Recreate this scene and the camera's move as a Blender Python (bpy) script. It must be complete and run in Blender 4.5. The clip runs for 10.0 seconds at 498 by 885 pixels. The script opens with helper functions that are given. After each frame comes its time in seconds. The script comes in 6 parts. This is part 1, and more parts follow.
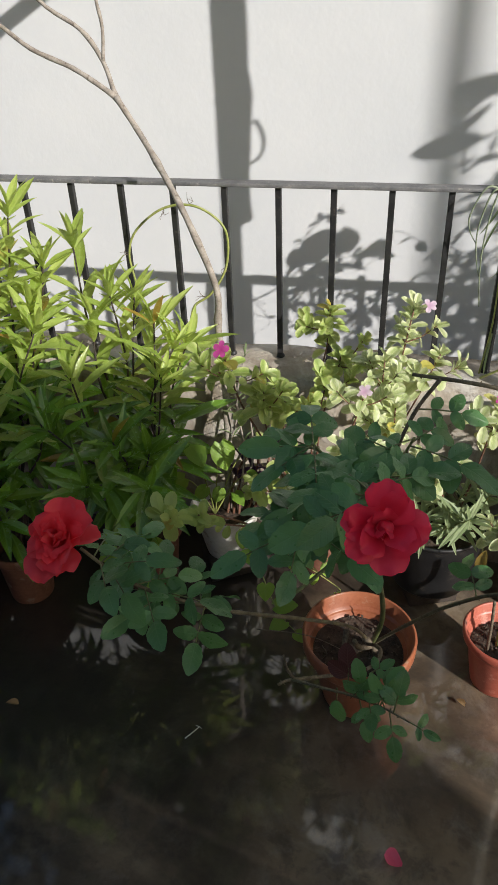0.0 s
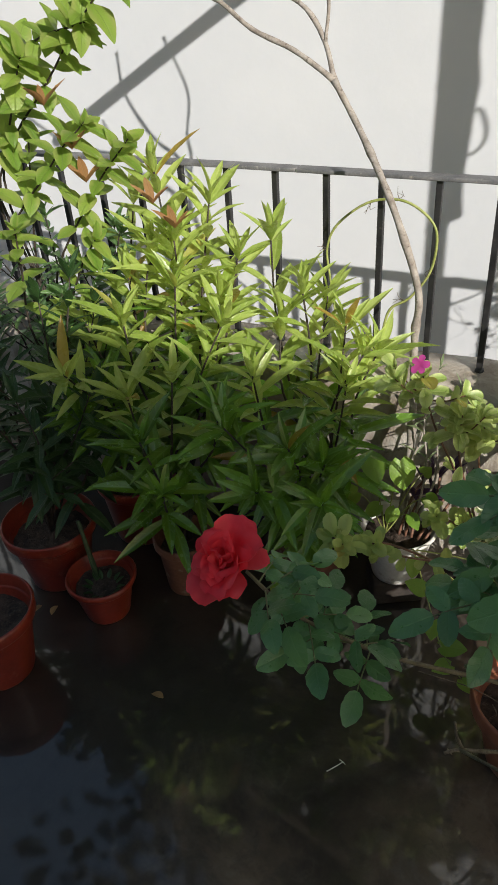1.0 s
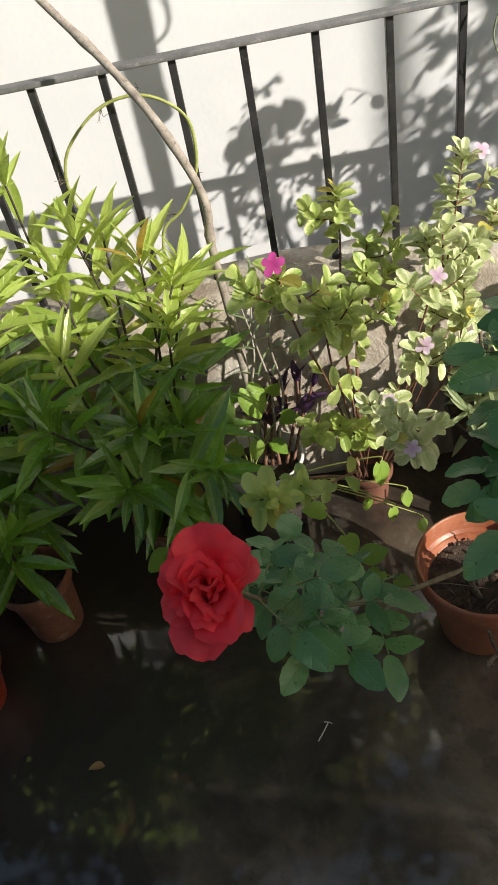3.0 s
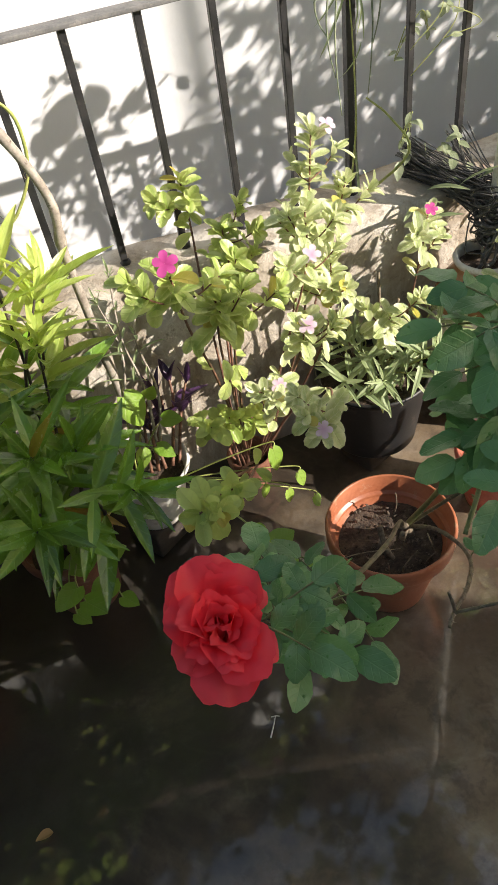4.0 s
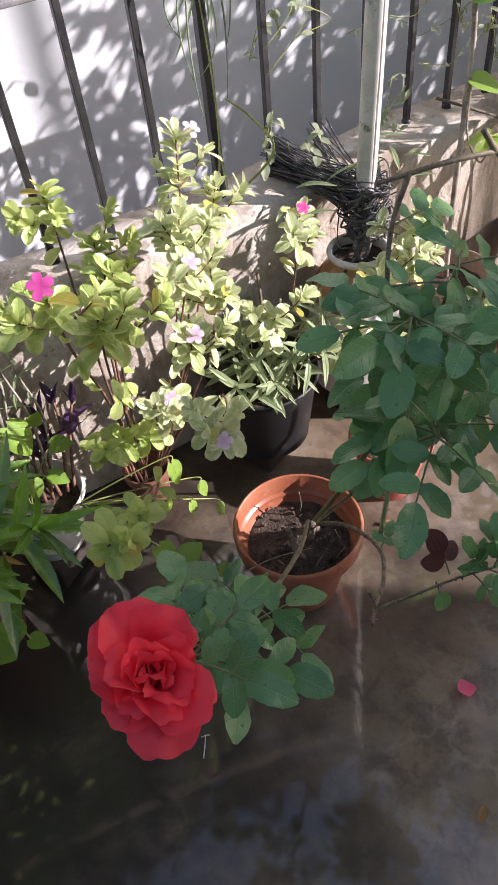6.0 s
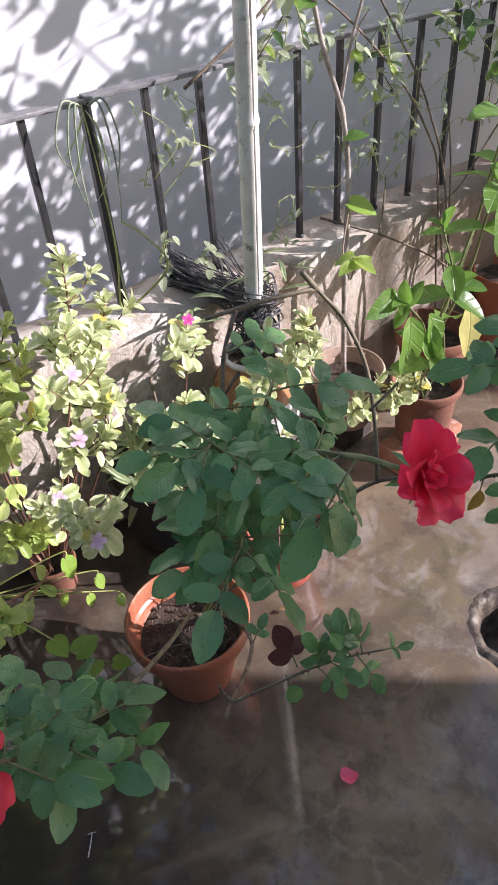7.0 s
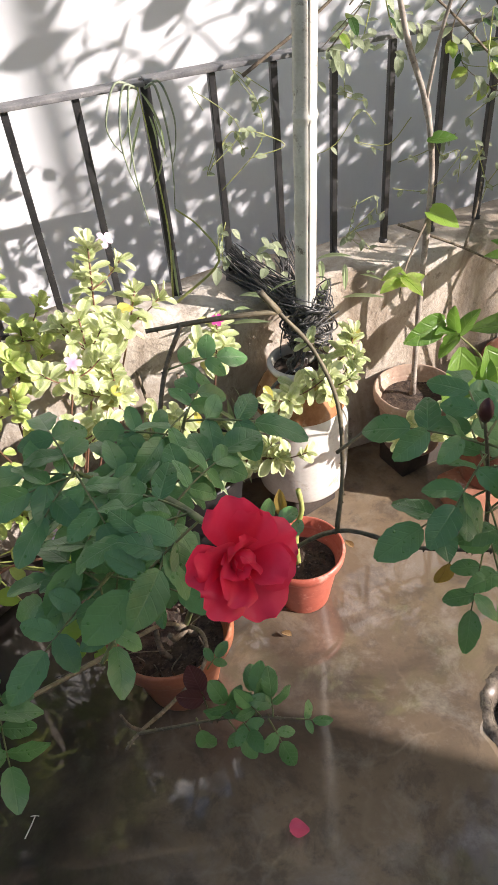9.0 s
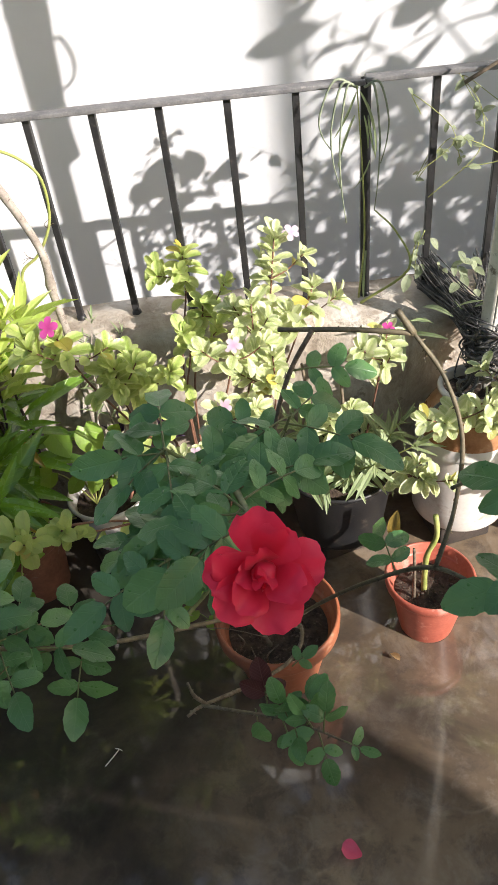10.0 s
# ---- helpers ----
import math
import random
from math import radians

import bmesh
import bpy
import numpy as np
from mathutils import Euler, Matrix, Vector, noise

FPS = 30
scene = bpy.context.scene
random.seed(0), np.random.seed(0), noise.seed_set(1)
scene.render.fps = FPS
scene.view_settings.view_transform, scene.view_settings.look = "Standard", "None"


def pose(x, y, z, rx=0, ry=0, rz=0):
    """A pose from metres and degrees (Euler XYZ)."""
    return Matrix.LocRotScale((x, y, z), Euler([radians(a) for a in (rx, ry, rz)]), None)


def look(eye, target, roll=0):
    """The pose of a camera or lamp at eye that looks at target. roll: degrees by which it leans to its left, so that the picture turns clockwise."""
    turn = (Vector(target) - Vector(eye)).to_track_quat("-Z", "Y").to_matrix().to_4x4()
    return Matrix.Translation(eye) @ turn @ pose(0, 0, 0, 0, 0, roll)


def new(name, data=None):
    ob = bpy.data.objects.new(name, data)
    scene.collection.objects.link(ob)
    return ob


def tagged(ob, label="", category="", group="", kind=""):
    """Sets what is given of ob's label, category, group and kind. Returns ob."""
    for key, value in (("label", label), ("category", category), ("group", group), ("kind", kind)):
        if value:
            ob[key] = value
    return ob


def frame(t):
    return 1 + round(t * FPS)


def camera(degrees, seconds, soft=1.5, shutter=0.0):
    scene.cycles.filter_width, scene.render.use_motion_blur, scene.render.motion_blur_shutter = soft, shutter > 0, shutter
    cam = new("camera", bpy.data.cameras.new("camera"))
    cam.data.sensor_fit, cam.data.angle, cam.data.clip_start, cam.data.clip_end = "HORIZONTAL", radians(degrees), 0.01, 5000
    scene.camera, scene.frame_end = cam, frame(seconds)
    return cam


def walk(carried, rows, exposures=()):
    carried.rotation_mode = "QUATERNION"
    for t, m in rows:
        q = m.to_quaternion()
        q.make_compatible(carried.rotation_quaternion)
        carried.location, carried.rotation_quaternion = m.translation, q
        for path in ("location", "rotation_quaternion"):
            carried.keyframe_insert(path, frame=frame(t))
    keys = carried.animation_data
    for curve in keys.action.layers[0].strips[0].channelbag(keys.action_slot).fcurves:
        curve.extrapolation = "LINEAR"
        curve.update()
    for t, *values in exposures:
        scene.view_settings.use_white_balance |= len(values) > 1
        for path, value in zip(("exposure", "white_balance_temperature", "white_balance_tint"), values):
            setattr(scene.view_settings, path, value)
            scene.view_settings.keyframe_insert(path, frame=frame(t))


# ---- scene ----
cam = camera(38.3, 10.0, 1.1)
PATH = [
    (0, (0.602, 0.472, 1.368), (0.212, 2.082, 0.247), -2.3),
    (0.5, (0.585, 0.52, 1.368), (-0.184, 1.998, 0.262), -2.9),
    (1, (0.533, 0.567, 1.349), (-0.275, 2.01, 0.224), -4.3),
    (1.5, (0.39, 0.662, 1.314), (-0.22, 2.177, 0.16), -3.9),
    (2, (0.342, 0.752, 1.252), (-0.083, 2.208, -0.051), -5.7),
    (2.2, (0.343, 0.764, 1.242), (-0.013, 2.242, -0.057), -5.6),
    (3.3, (0.24, 0.708, 1.243), (0.203, 2.201, -0.088), -14.3),
    (3.5, (0.218, 0.715, 1.248), (0.277, 2.172, -0.121), -12.9),
    (4, (0.145, 0.803, 1.248), (0.513, 2.169, -0.166), -9.8),
    (4.5, (0.115, 0.853, 1.238), (0.715, 2.123, -0.186), -9.0),
    (5, (0.131, 0.869, 1.233), (0.76, 2.066, -0.241), -8.2),
    (6.3, (0.155, 0.827, 1.258), (0.82, 2.066, -0.165), -6.6),
    (6.5, (0.175, 0.811, 1.275), (0.879, 2.059, -0.12), -6.6),
    (7, (0.254, 0.737, 1.317), (1.064, 2.017, 0.011), -4.6),
    (7.5, (0.339, 0.666, 1.326), (1.068, 2.004, 0.03), -6.7),
    (8, (0.385, 0.603, 1.333), (1.036, 2.022, 0.083), -9.3),
    (8.5, (0.446, 0.625, 1.301), (1.039, 2.069, 0.05), -9.6),
    (9, (0.524, 0.701, 1.294), (0.949, 2.147, -0.021), -6.0),
    (9.1, (0.537, 0.714, 1.29), (0.928, 2.171, -0.024), -5.4),
    (9.5, (0.579, 0.713, 1.283), (0.777, 2.196, -0.044), -8.7),
    (10, (0.632, 0.686, 1.302), (0.502, 2.212, 0.015), -7.4),
]
EXPOSURES = [(0, 0.0, 6400, 10), (1.5, 0.05, 6420, 9), (2.2, 0.16, 6600, 9), (3.4, 0.50, 6850, 10), (4.5, 0.98, 7000, 14), (5.2, 0.98, 7000, 18), (6.3, 0.92, 6000, 26), (7.5, 0.92, 6000, 22), (8, 0.94, 6450, 18), (9.5, 0.90, 6600, 18), (10, 0.84, 6550, 14)]
walk(cam, [(t, look(eye, target, roll)) for t, eye, target, roll in PATH], EXPOSURES)

# ---- daylight: low morning sun from behind and to the right, clear sky ----
SUN_WAY = Vector((-1.26, 1.0, -0.80)).normalized()
SUNWARD = -SUN_WAY
SUN_HEIGHT = math.asin(-SUN_WAY.z)
SUN_TURN = math.atan2(-SUN_WAY.x, -SUN_WAY.y)
world = bpy.data.worlds.new("sky")
scene.world = world
world.use_nodes = True
wn = world.node_tree.nodes
sky = wn.new("ShaderNodeTexSky")
sky.sky_type, sky.sun_disc = "NISHITA", False
sky.sun_elevation, sky.sun_rotation = SUN_HEIGHT, SUN_TURN
sky.air_density, sky.dust_density, sky.ozone_density = 1.8, 1.6, 2.0
wn["Background"].inputs["Strength"].default_value = 0.105
world.node_tree.links.new(sky.outputs[0], wn["Background"].inputs["Color"])
sun_data = bpy.data.lights.new("sun", "SUN")
sun_data.energy, sun_data.angle, sun_data.color = 5.0, radians(0.45), (1.0, 0.955, 0.89)
sun = new("sun", sun_data)
sun.matrix_world = look(-SUN_WAY * 12, (0, 0, 0))

# ---- materials ----
class Net:
    """A short way to write node trees."""

    def __init__(self, name):
        self.mat = bpy.data.materials.new(name)
        self.mat.use_nodes = True
        self.tree = self.mat.node_tree
        self.out = self.tree.nodes["Material Output"]
        self.bsdf = self.tree.nodes["Principled BSDF"]

    def node(self, kind, **inputs):
        n = self.tree.nodes.new("ShaderNode" + kind)
        for key, value in inputs.items():
            self.put(n.inputs[key.replace("_", " ")], value)
        return n

    def put(self, socket, value):
        if isinstance(value, bpy.types.NodeSocket):
            self.tree.links.new(value, socket)
        elif isinstance(value, (tuple, list)) and len(value) == 3 and socket.type == "RGBA":
            socket.default_value = (*value, 1)
        else:
            socket.default_value = value

    def math(self, op, a, b=0.0, c=0.0):
        n = self.tree.nodes.new("ShaderNodeMath")
        n.operation = op
        for i, v in enumerate((a, b, c)):
            self.put(n.inputs[i], v)
        return n.outputs[0]

    def mix(self, fac, a, b, blend="MIX"):
        n = self.tree.nodes.new("ShaderNodeMix")
        n.data_type, n.blend_type = "RGBA", blend
        self.put(n.inputs[0], fac), self.put(n.inputs[6], a), self.put(n.inputs[7], b)
        return n.outputs[2]

    def ramp(self, fac, *stops):
        n = self.tree.nodes.new("ShaderNodeValToRGB")
        while len(n.color_ramp.elements) < len(stops):
            n.color_ramp.elements.new(0.5)
        for e, (p, c) in zip(n.color_ramp.elements, stops):
            e.position = p
            e.color = (*c, 1) if isinstance(c, tuple) else (c, c, c, 1)
        self.put(n.inputs[0], fac)
        return n.outputs[0]

    def coords(self, which="Object"):
        return self.tree.nodes.new("ShaderNodeTexCoord").outputs[which]

    def place(self):
        return self.tree.nodes.new("ShaderNodeNewGeometry").outputs["Position"]

    def noise(self, vec, scale, detail=4.0, rough=0.55, distort=0.0):
        n = self.node("TexNoise", Scale=scale, Detail=detail, Roughness=rough, Distortion=distort)
        self.put(n.inputs["Vector"], vec)
        return n.outputs["Fac"]

    def bump(self, height, strength, distance=0.002, normal=None):
        n = self.node("Bump", Strength=strength, Distance=distance, Height=height)
        if normal is not None:
            self.put(n.inputs["Normal"], normal)
        return n.outputs[0]

    def random(self):
        return self.tree.nodes.new("ShaderNodeObjectInfo").outputs["Random"]

    def set(self, **inputs):
        for key, value in inputs.items():
            self.put(self.bsdf.inputs[key.replace("_", " ")], value)
        return self


def surface(name, dark, light, scale=20.0, rough=0.6, bump=0.3, fine=200.0, metal=0.0, rough_var=0.15, distance=0.002, spots=None):
    """A worn solid surface: two colours at a coarse and a fine scale, with relief."""
    n = Net(name)
    vec = n.place()
    coarse, grain = n.noise(vec, scale, 6), n.noise(vec, fine, 3)
    both = n.math("ADD", n.math("MULTIPLY", coarse, 0.7), n.math("MULTIPLY", grain, 0.3))
    col = n.ramp(both, (0.36, dark), (0.64, light))
    if spots:
        col = n.mix(n.ramp(n.noise(vec, scale * 2.3, 5, 0.7), (0.58, 0.0), (0.68, 1.0)), col, spots)
    n.set(Base_Color=col, Metallic=metal)
    n.set(Roughness=n.math("ADD", rough - rough_var / 2, n.math("MULTIPLY", coarse, rough_var)))
    n.set(Normal=n.bump(both, bump, distance))
    return n.mat


def leaf_material(name, deep, bright, vein, rim=None, gloss=0.42, glow=0.35, veins=26.0, slope=0.9, spots=None, old=None, drops=False, shine=0.55, veined=0.55):
    """A leaf: paler veins along the blade, colour varying leaf by leaf, light shining through."""
    n = Net(name)
    sep = n.tree.nodes.new("ShaderNodeSeparateXYZ")
    vec = n.coords()
    n.put(sep.inputs[0], vec)
    across = n.math("ABSOLUTE", sep.outputs[0])
    along = sep.outputs[1]
    wave = n.math("SINE", n.math("MULTIPLY", n.math("SUBTRACT", along, n.math("MULTIPLY", across, slope)), veins * 2))
    side = n.ramp(wave, (0.86, 0.0), (1.0, 0.55))
    mid = n.ramp(across, (0.0, 1.0), (0.022, 0.0))
    lines = n.math("MAXIMUM", side, mid)
    pick = n.random()
    mottle = n.noise(n.place(), 55.0, 4)
    col = n.mix(n.math("ADD", n.math("MULTIPLY", pick, 0.65), n.math("MULTIPLY", mottle, 0.35)), deep, bright)
    if rim:
        col = n.mix(n.ramp(n.math("ADD", across, n.math("MULTIPLY", mottle, 0.12)), (0.16, 0.0), (0.30, 0.85)), col, rim)
    col = n.mix(n.math("MULTIPLY", lines, veined), col, vein)
    if old:
        col = n.mix(n.ramp(pick, (0.965, 0.0), (0.98, 1.0)), col, old)
    if spots:
        col = n.mix(n.ramp(n.noise(n.place(), 130.0, 3), (0.66, 0.0), (0.72, 0.8)), col, spots)
    n.set(Base_Color=col, Roughness=n.math("ADD", gloss, n.math("MULTIPLY", mottle, 0.15)))
    n.set(Specular_IOR_Level=shine)
    normal = n.bump(n.math("SUBTRACT", n.math("MULTIPLY", mottle, 1.5), n.math("MULTIPLY", lines, veined * 1.4)), 0.85, 0.0018)
    if drops:
        # beads of water, some large, on a few spots of each leaf
        cell = n.node("TexVoronoi", Scale=210.0)
        n.put(cell.inputs["Vector"], n.place())
        tint = n.tree.nodes.new("ShaderNodeSeparateColor")
        n.put(tint.inputs[0], cell.outputs["Color"])
        bead = n.math("MULTIPLY", n.ramp(cell.outputs["Distance"], (0.0, 1.0), (0.34, 0.0)), n.math("GREATER_THAN", tint.outputs[0], 0.93))
        normal = n.bump(bead, 0.7, 0.0015, normal)
        n.set(Roughness=n.mix(n.math("GREATER_THAN", bead, 0.05), n.math("ADD", gloss, n.math("MULTIPLY", mottle, 0.15)), (0.05, 0.05, 0.05)))
    n.set(Normal=normal)
    through_light = n.node("BsdfTranslucent")
    n.put(through_light.inputs["Color"], n.mix(0.6, col, tuple(min(0.85, c * 1.45) for c in bright)))
    mixer = n.node("MixShader", Fac=glow)
    n.put(mixer.inputs[1], n.bsdf.outputs[0]), n.put(mixer.inputs[2], through_light.outputs[0])
    n.put(n.out.inputs["Surface"], mixer.outputs[0])
    return n.mat


def petal_material(name, deep, bright, edge, glow=0.38):
    n = Net(name)
    sep = n.tree.nodes.new("ShaderNodeSeparateXYZ")
    n.put(sep.inputs[0], n.coords())
    fibre = n.node("TexNoise", Scale=6.0, Detail=4.0)
    n.put(fibre.inputs["Vector"], n.coords())
    soft = n.noise(n.place(), 70.0, 3)
    col = n.mix(n.ramp(sep.outputs[1], (0.05, 0.0), (0.85, 1.0)), deep, bright)
    col = n.mix(n.math("MULTIPLY", soft, 0.5), col, edge)
    n.set(Base_Color=col, Roughness=0.46, Specular_IOR_Level=0.5, Sheen_Weight=0.10)
    n.set(Normal=n.bump(n.math("ADD", fibre.outputs["Fac"], soft), 0.25, 0.002))
    shine = n.node("BsdfTranslucent")
    n.put(shine.inputs["Color"], col)
    mixer = n.node("MixShader", Fac=glow)
    n.put(mixer.inputs[1], n.bsdf.outputs[0]), n.put(mixer.inputs[2], shine.outputs[0])
    n.put(n.out.inputs["Surface"], mixer.outputs[0])
    return n.mat


def wall_material():
    n = Net("white_lime_wash")
    vec = n.place()
    broad, fine, pits = n.noise(vec, 2.2, 6, 0.6), n.noise(vec, 60.0, 5), n.noise(vec, 26.0, 2)
    col = n.ramp(broad, (0.3, (0.66, 0.67, 0.69)), (0.7, (0.73, 0.73, 0.74)))
    marks = n.ramp(n.noise(vec, 17.0, 8, 0.75, 0.6), (0.66, 0.0), (0.74, 1.0))
    col = n.mix(n.math("MULTIPLY", marks, 0.30), col, (0.58, 0.59, 0.61))
    n.set(Base_Color=col, Roughness=0.85)
    n.set(Normal=n.bump(n.math("ADD", n.math("MULTIPLY", broad, 1.6), n.math("ADD", n.math("MULTIPLY", fine, 0.3), n.math("MULTIPLY", pits, 0.3))), 0.28, 0.006))
    return n.mat


def floor_material():
    """Old cement screed, wet: pale worn spots, dark damp stains, shade painted in round the shrubs, a film of water
    with drier patches.
    """
    n = Net("wet_cement")
    vec = n.place()
    sep = n.tree.nodes.new("ShaderNodeSeparateXYZ")
    n.put(sep.inputs[0], vec)
    broad = n.noise(vec, 2.6, 6, 0.6, 0.4)
    mid = n.noise(vec, 11.0, 8, 0.70, 0.3)
    spotty = n.noise(vec, 24.0, 5, 0.6, 0.5)
    fine = n.noise(vec, 140.0, 4)
    col = n.ramp(broad, (0.30, (0.108, 0.079, 0.053)), (0.52, (0.190, 0.138, 0.089)), (0.72, (0.32, 0.236, 0.152)))
    blotch = n.ramp(mid, (0.50, 0.0), (0.60, 1.0))
    col = n.mix(n.math("MULTIPLY", blotch, 0.55), col, (0.070, 0.055, 0.044))
    pale = n.ramp(n.noise(vec, 9.0, 9, 0.75, 0.35), (0.50, 0.0), (0.68, 1.0))
    col = n.mix(n.math("MULTIPLY", pale, 0.5), col, (0.33, 0.29, 0.24))
    dots = n.ramp(spotty, (0.60, 0.0), (0.66, 1.0))
    col = n.mix(n.math("MULTIPLY", dots, 0.28), col, (0.060, 0.048, 0.042))
    col = n.mix(n.math("MULTIPLY", fine, 0.25), col, (0.07, 0.055, 0.045))
    crack = n.node("TexVoronoi", Scale=3.1)
    crack.feature = "DISTANCE_TO_EDGE"
    bent = n.tree.nodes.new("ShaderNodeVectorMath")
    bent.operation = "ADD"
    wave = n.node("TexNoise", Scale=7.0, Detail=5.0)
    n.put(wave.inputs["Vector"], vec)
    shift = n.tree.nodes.new("ShaderNodeVectorMath")
    shift.operation = "SCALE"
    n.put(shift.inputs[0], wave.outputs["Color"])
    shift.inputs["Scale"].default_value = 0.16
    n.put(bent.inputs[0], vec), n.put(bent.inputs[1], shift.outputs[0])
    n.put(crack.inputs["Vector"], bent.outputs[0])
    veins = n.math("MULTIPLY", n.ramp(crack.outputs["Distance"], (0.0, 1.0), (0.018, 0.0)), n.ramp(n.noise(vec, 2.2, 3), (0.42, 0.0), (0.62, 1.0)))
    col = n.mix(n.math("MULTIPLY", veins, 0.26), col, (0.40, 0.33, 0.25))
    # wet floor with shade put into its colour, much darker under and before the shrubs
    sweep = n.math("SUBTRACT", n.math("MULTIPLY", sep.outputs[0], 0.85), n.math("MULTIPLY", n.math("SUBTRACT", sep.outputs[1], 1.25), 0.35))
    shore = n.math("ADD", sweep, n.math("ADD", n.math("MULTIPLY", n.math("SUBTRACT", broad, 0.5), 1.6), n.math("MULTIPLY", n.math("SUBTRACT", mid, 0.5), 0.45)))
    wet_shade = n.ramp(n.math("ADD", n.math("MULTIPLY", shore, 0.5), 0.5), (0.50, 1.0), (0.78, 0.0))
    col = n.mix(n.math("MULTIPLY", wet_shade, 0.90), col, (0.016, 0.013, 0.011))
    # darker wet patch round the orange pot, its dark reflection put into the colour
    off = n.tree.nodes.new("ShaderNodeVectorMath")
    off.operation = "DISTANCE"
    n.put(off.inputs[0], vec)
    off.inputs[1].default_value = (0.50, 1.36, 0.0)
    run = n.math("ADD", off.outputs["Value"], n.math("MULTIPLY", n.math("SUBTRACT", broad, 0.5), 0.5))
    wet_reflection = n.ramp(run, (0.20, 1.0), (0.36, 0.0))
    col = n.mix(n.math("MULTIPLY", wet_reflection, 0.45), col, (0.022, 0.015, 0.011))
    wet_shade = n.math("MAXIMUM", wet_shade, wet_reflection)
    damp = n.math("MAXIMUM", wet_shade, n.ramp(n.noise(vec, 3.3, 5, 0.55, 0.5), (0.34, 0.0), (0.52, 1.0)))
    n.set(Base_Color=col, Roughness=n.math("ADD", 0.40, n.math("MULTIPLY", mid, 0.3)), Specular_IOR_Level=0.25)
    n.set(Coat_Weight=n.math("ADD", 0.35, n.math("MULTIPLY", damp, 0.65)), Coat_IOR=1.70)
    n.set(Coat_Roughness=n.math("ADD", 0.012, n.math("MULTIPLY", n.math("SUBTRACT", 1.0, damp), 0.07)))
    n.set(Normal=n.bump(n.math("ADD", mid, n.math("MULTIPLY", fine, 0.4)), 0.35, 0.003))
    n.set(Coat_Normal=n.bump(n.math("ADD", mid, n.noise(vec, 30.0, 3)), 0.035, 0.003))
    return n.mat


WALL = wall_material()
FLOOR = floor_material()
def parapet_material():
    """Old lime plaster: pale skin worn through to brown, with rain streaks down the face and grime towards the damp end."""
    n = Net("weathered_parapet_plaster")
    vec = n.place()
    sep = n.tree.nodes.new("ShaderNodeSeparateXYZ")
    n.put(sep.inputs[0], vec)
    flat = n.node("CombineXYZ", X=n.math("MULTIPLY", sep.outputs[0], 9.0), Y=n.math("MULTIPLY", sep.outputs[1], 9.0), Z=n.math("MULTIPLY", sep.outputs[2], 1.6)).outputs[0]
    coarse, grain, streak = n.noise(vec, 7.0, 8, 0.65, 0.4), n.noise(vec, 95.0, 4), n.noise(flat, 1.0, 6, 0.65, 0.5)
    col = n.ramp(coarse, (0.32, (0.26, 0.20, 0.145)), (0.50, (0.46, 0.40, 0.33)), (0.66, (0.63, 0.60, 0.55)))
    col = n.mix(n.ramp(streak, (0.50, 0.0), (0.64, 0.75)), col, (0.17, 0.125, 0.085))
    damp = n.math("ADD", n.math("MULTIPLY", n.math("SUBTRACT", sep.outputs[0], 1.45), 1.4), n.math("MULTIPLY", n.math("SUBTRACT", coarse, 0.5), 2.2))
    col = n.mix(n.math("MULTIPLY", n.ramp(damp, (0.0, 0.0), (0.6, 1.0)), 0.75), col, (0.12, 0.075, 0.045))
    col = n.mix(n.ramp(n.noise(vec, 21.0, 6, 0.7), (0.60, 0.0), (0.68, 0.7)), col, (0.14, 0.11, 0.08))
    col = n.mix(n.math("MULTIPLY", grain, 0.35), col, (0.30, 0.26, 0.21))
    n.set(Base_Color=col, Roughness=0.92)
    n.set(Normal=n.bump(n.math("ADD", n.math("MULTIPLY", coarse, 1.4), n.math("MULTIPLY", grain, 0.35)), 0.95, 0.010))
    return n.mat


PLASTER = surface("bare_cement", (0.22, 0.18, 0.14), (0.62, 0.58, 0.52), 6.0, 0.9, 0.9, 90.0, distance=0.008, spots=(0.17, 0.125, 0.09))
HOUSE = surface("house_render", (0.42, 0.41, 0.41), (0.58, 0.57, 0.57), 3.0, 0.9, 0.4, 60.0)
IRON = surface("black_painted_iron", (0.012, 0.012, 0.013), (0.030, 0.029, 0.030), 30.0, 0.46, 0.3, 240.0, spots=(0.060, 0.052, 0.046))
RAIL = surface("worn_grey_iron", (0.10, 0.10, 0.105), (0.22, 0.215, 0.21), 26.0, 0.5, 0.35, 260.0, spots=(0.30, 0.28, 0.26))
TERRACOTTA = surface("terracotta_plastic", (0.27, 0.082, 0.038), (0.39, 0.140, 0.070), 14.0, 0.38, 0.15, 150.0, spots=(0.36, 0.19, 0.12))
BRICK_RED = surface("red_clay", (0.17, 0.020, 0.010), (0.28, 0.040, 0.020), 12.0, 0.34, 0.2, 150.0, spots=(0.30, 0.09, 0.055))
FADED_RED = surface("faded_red_plastic", (0.36, 0.080, 0.050), (0.52, 0.155, 0.105), 12.0, 0.40, 0.2, 150.0, spots=(0.58, 0.26, 0.20))
CLAY_DARK = surface("dark_fired_clay", (0.12, 0.045, 0.026), (0.24, 0.10, 0.060), 10.0, 0.85, 0.5, 120.0, spots=(0.26, 0.18, 0.13))
CLAY_PALE = surface("lime_stained_clay", (0.27, 0.175, 0.125), (0.46, 0.35, 0.27), 11.0, 0.88, 0.5, 120.0, spots=(0.52, 0.46, 0.39))
WHITE_POT = surface("stained_white_plastic", (0.52, 0.49, 0.45), (0.74, 0.72, 0.68), 7.0, 0.4, 0.15, 120.0, spots=(0.36, 0.29, 0.22))
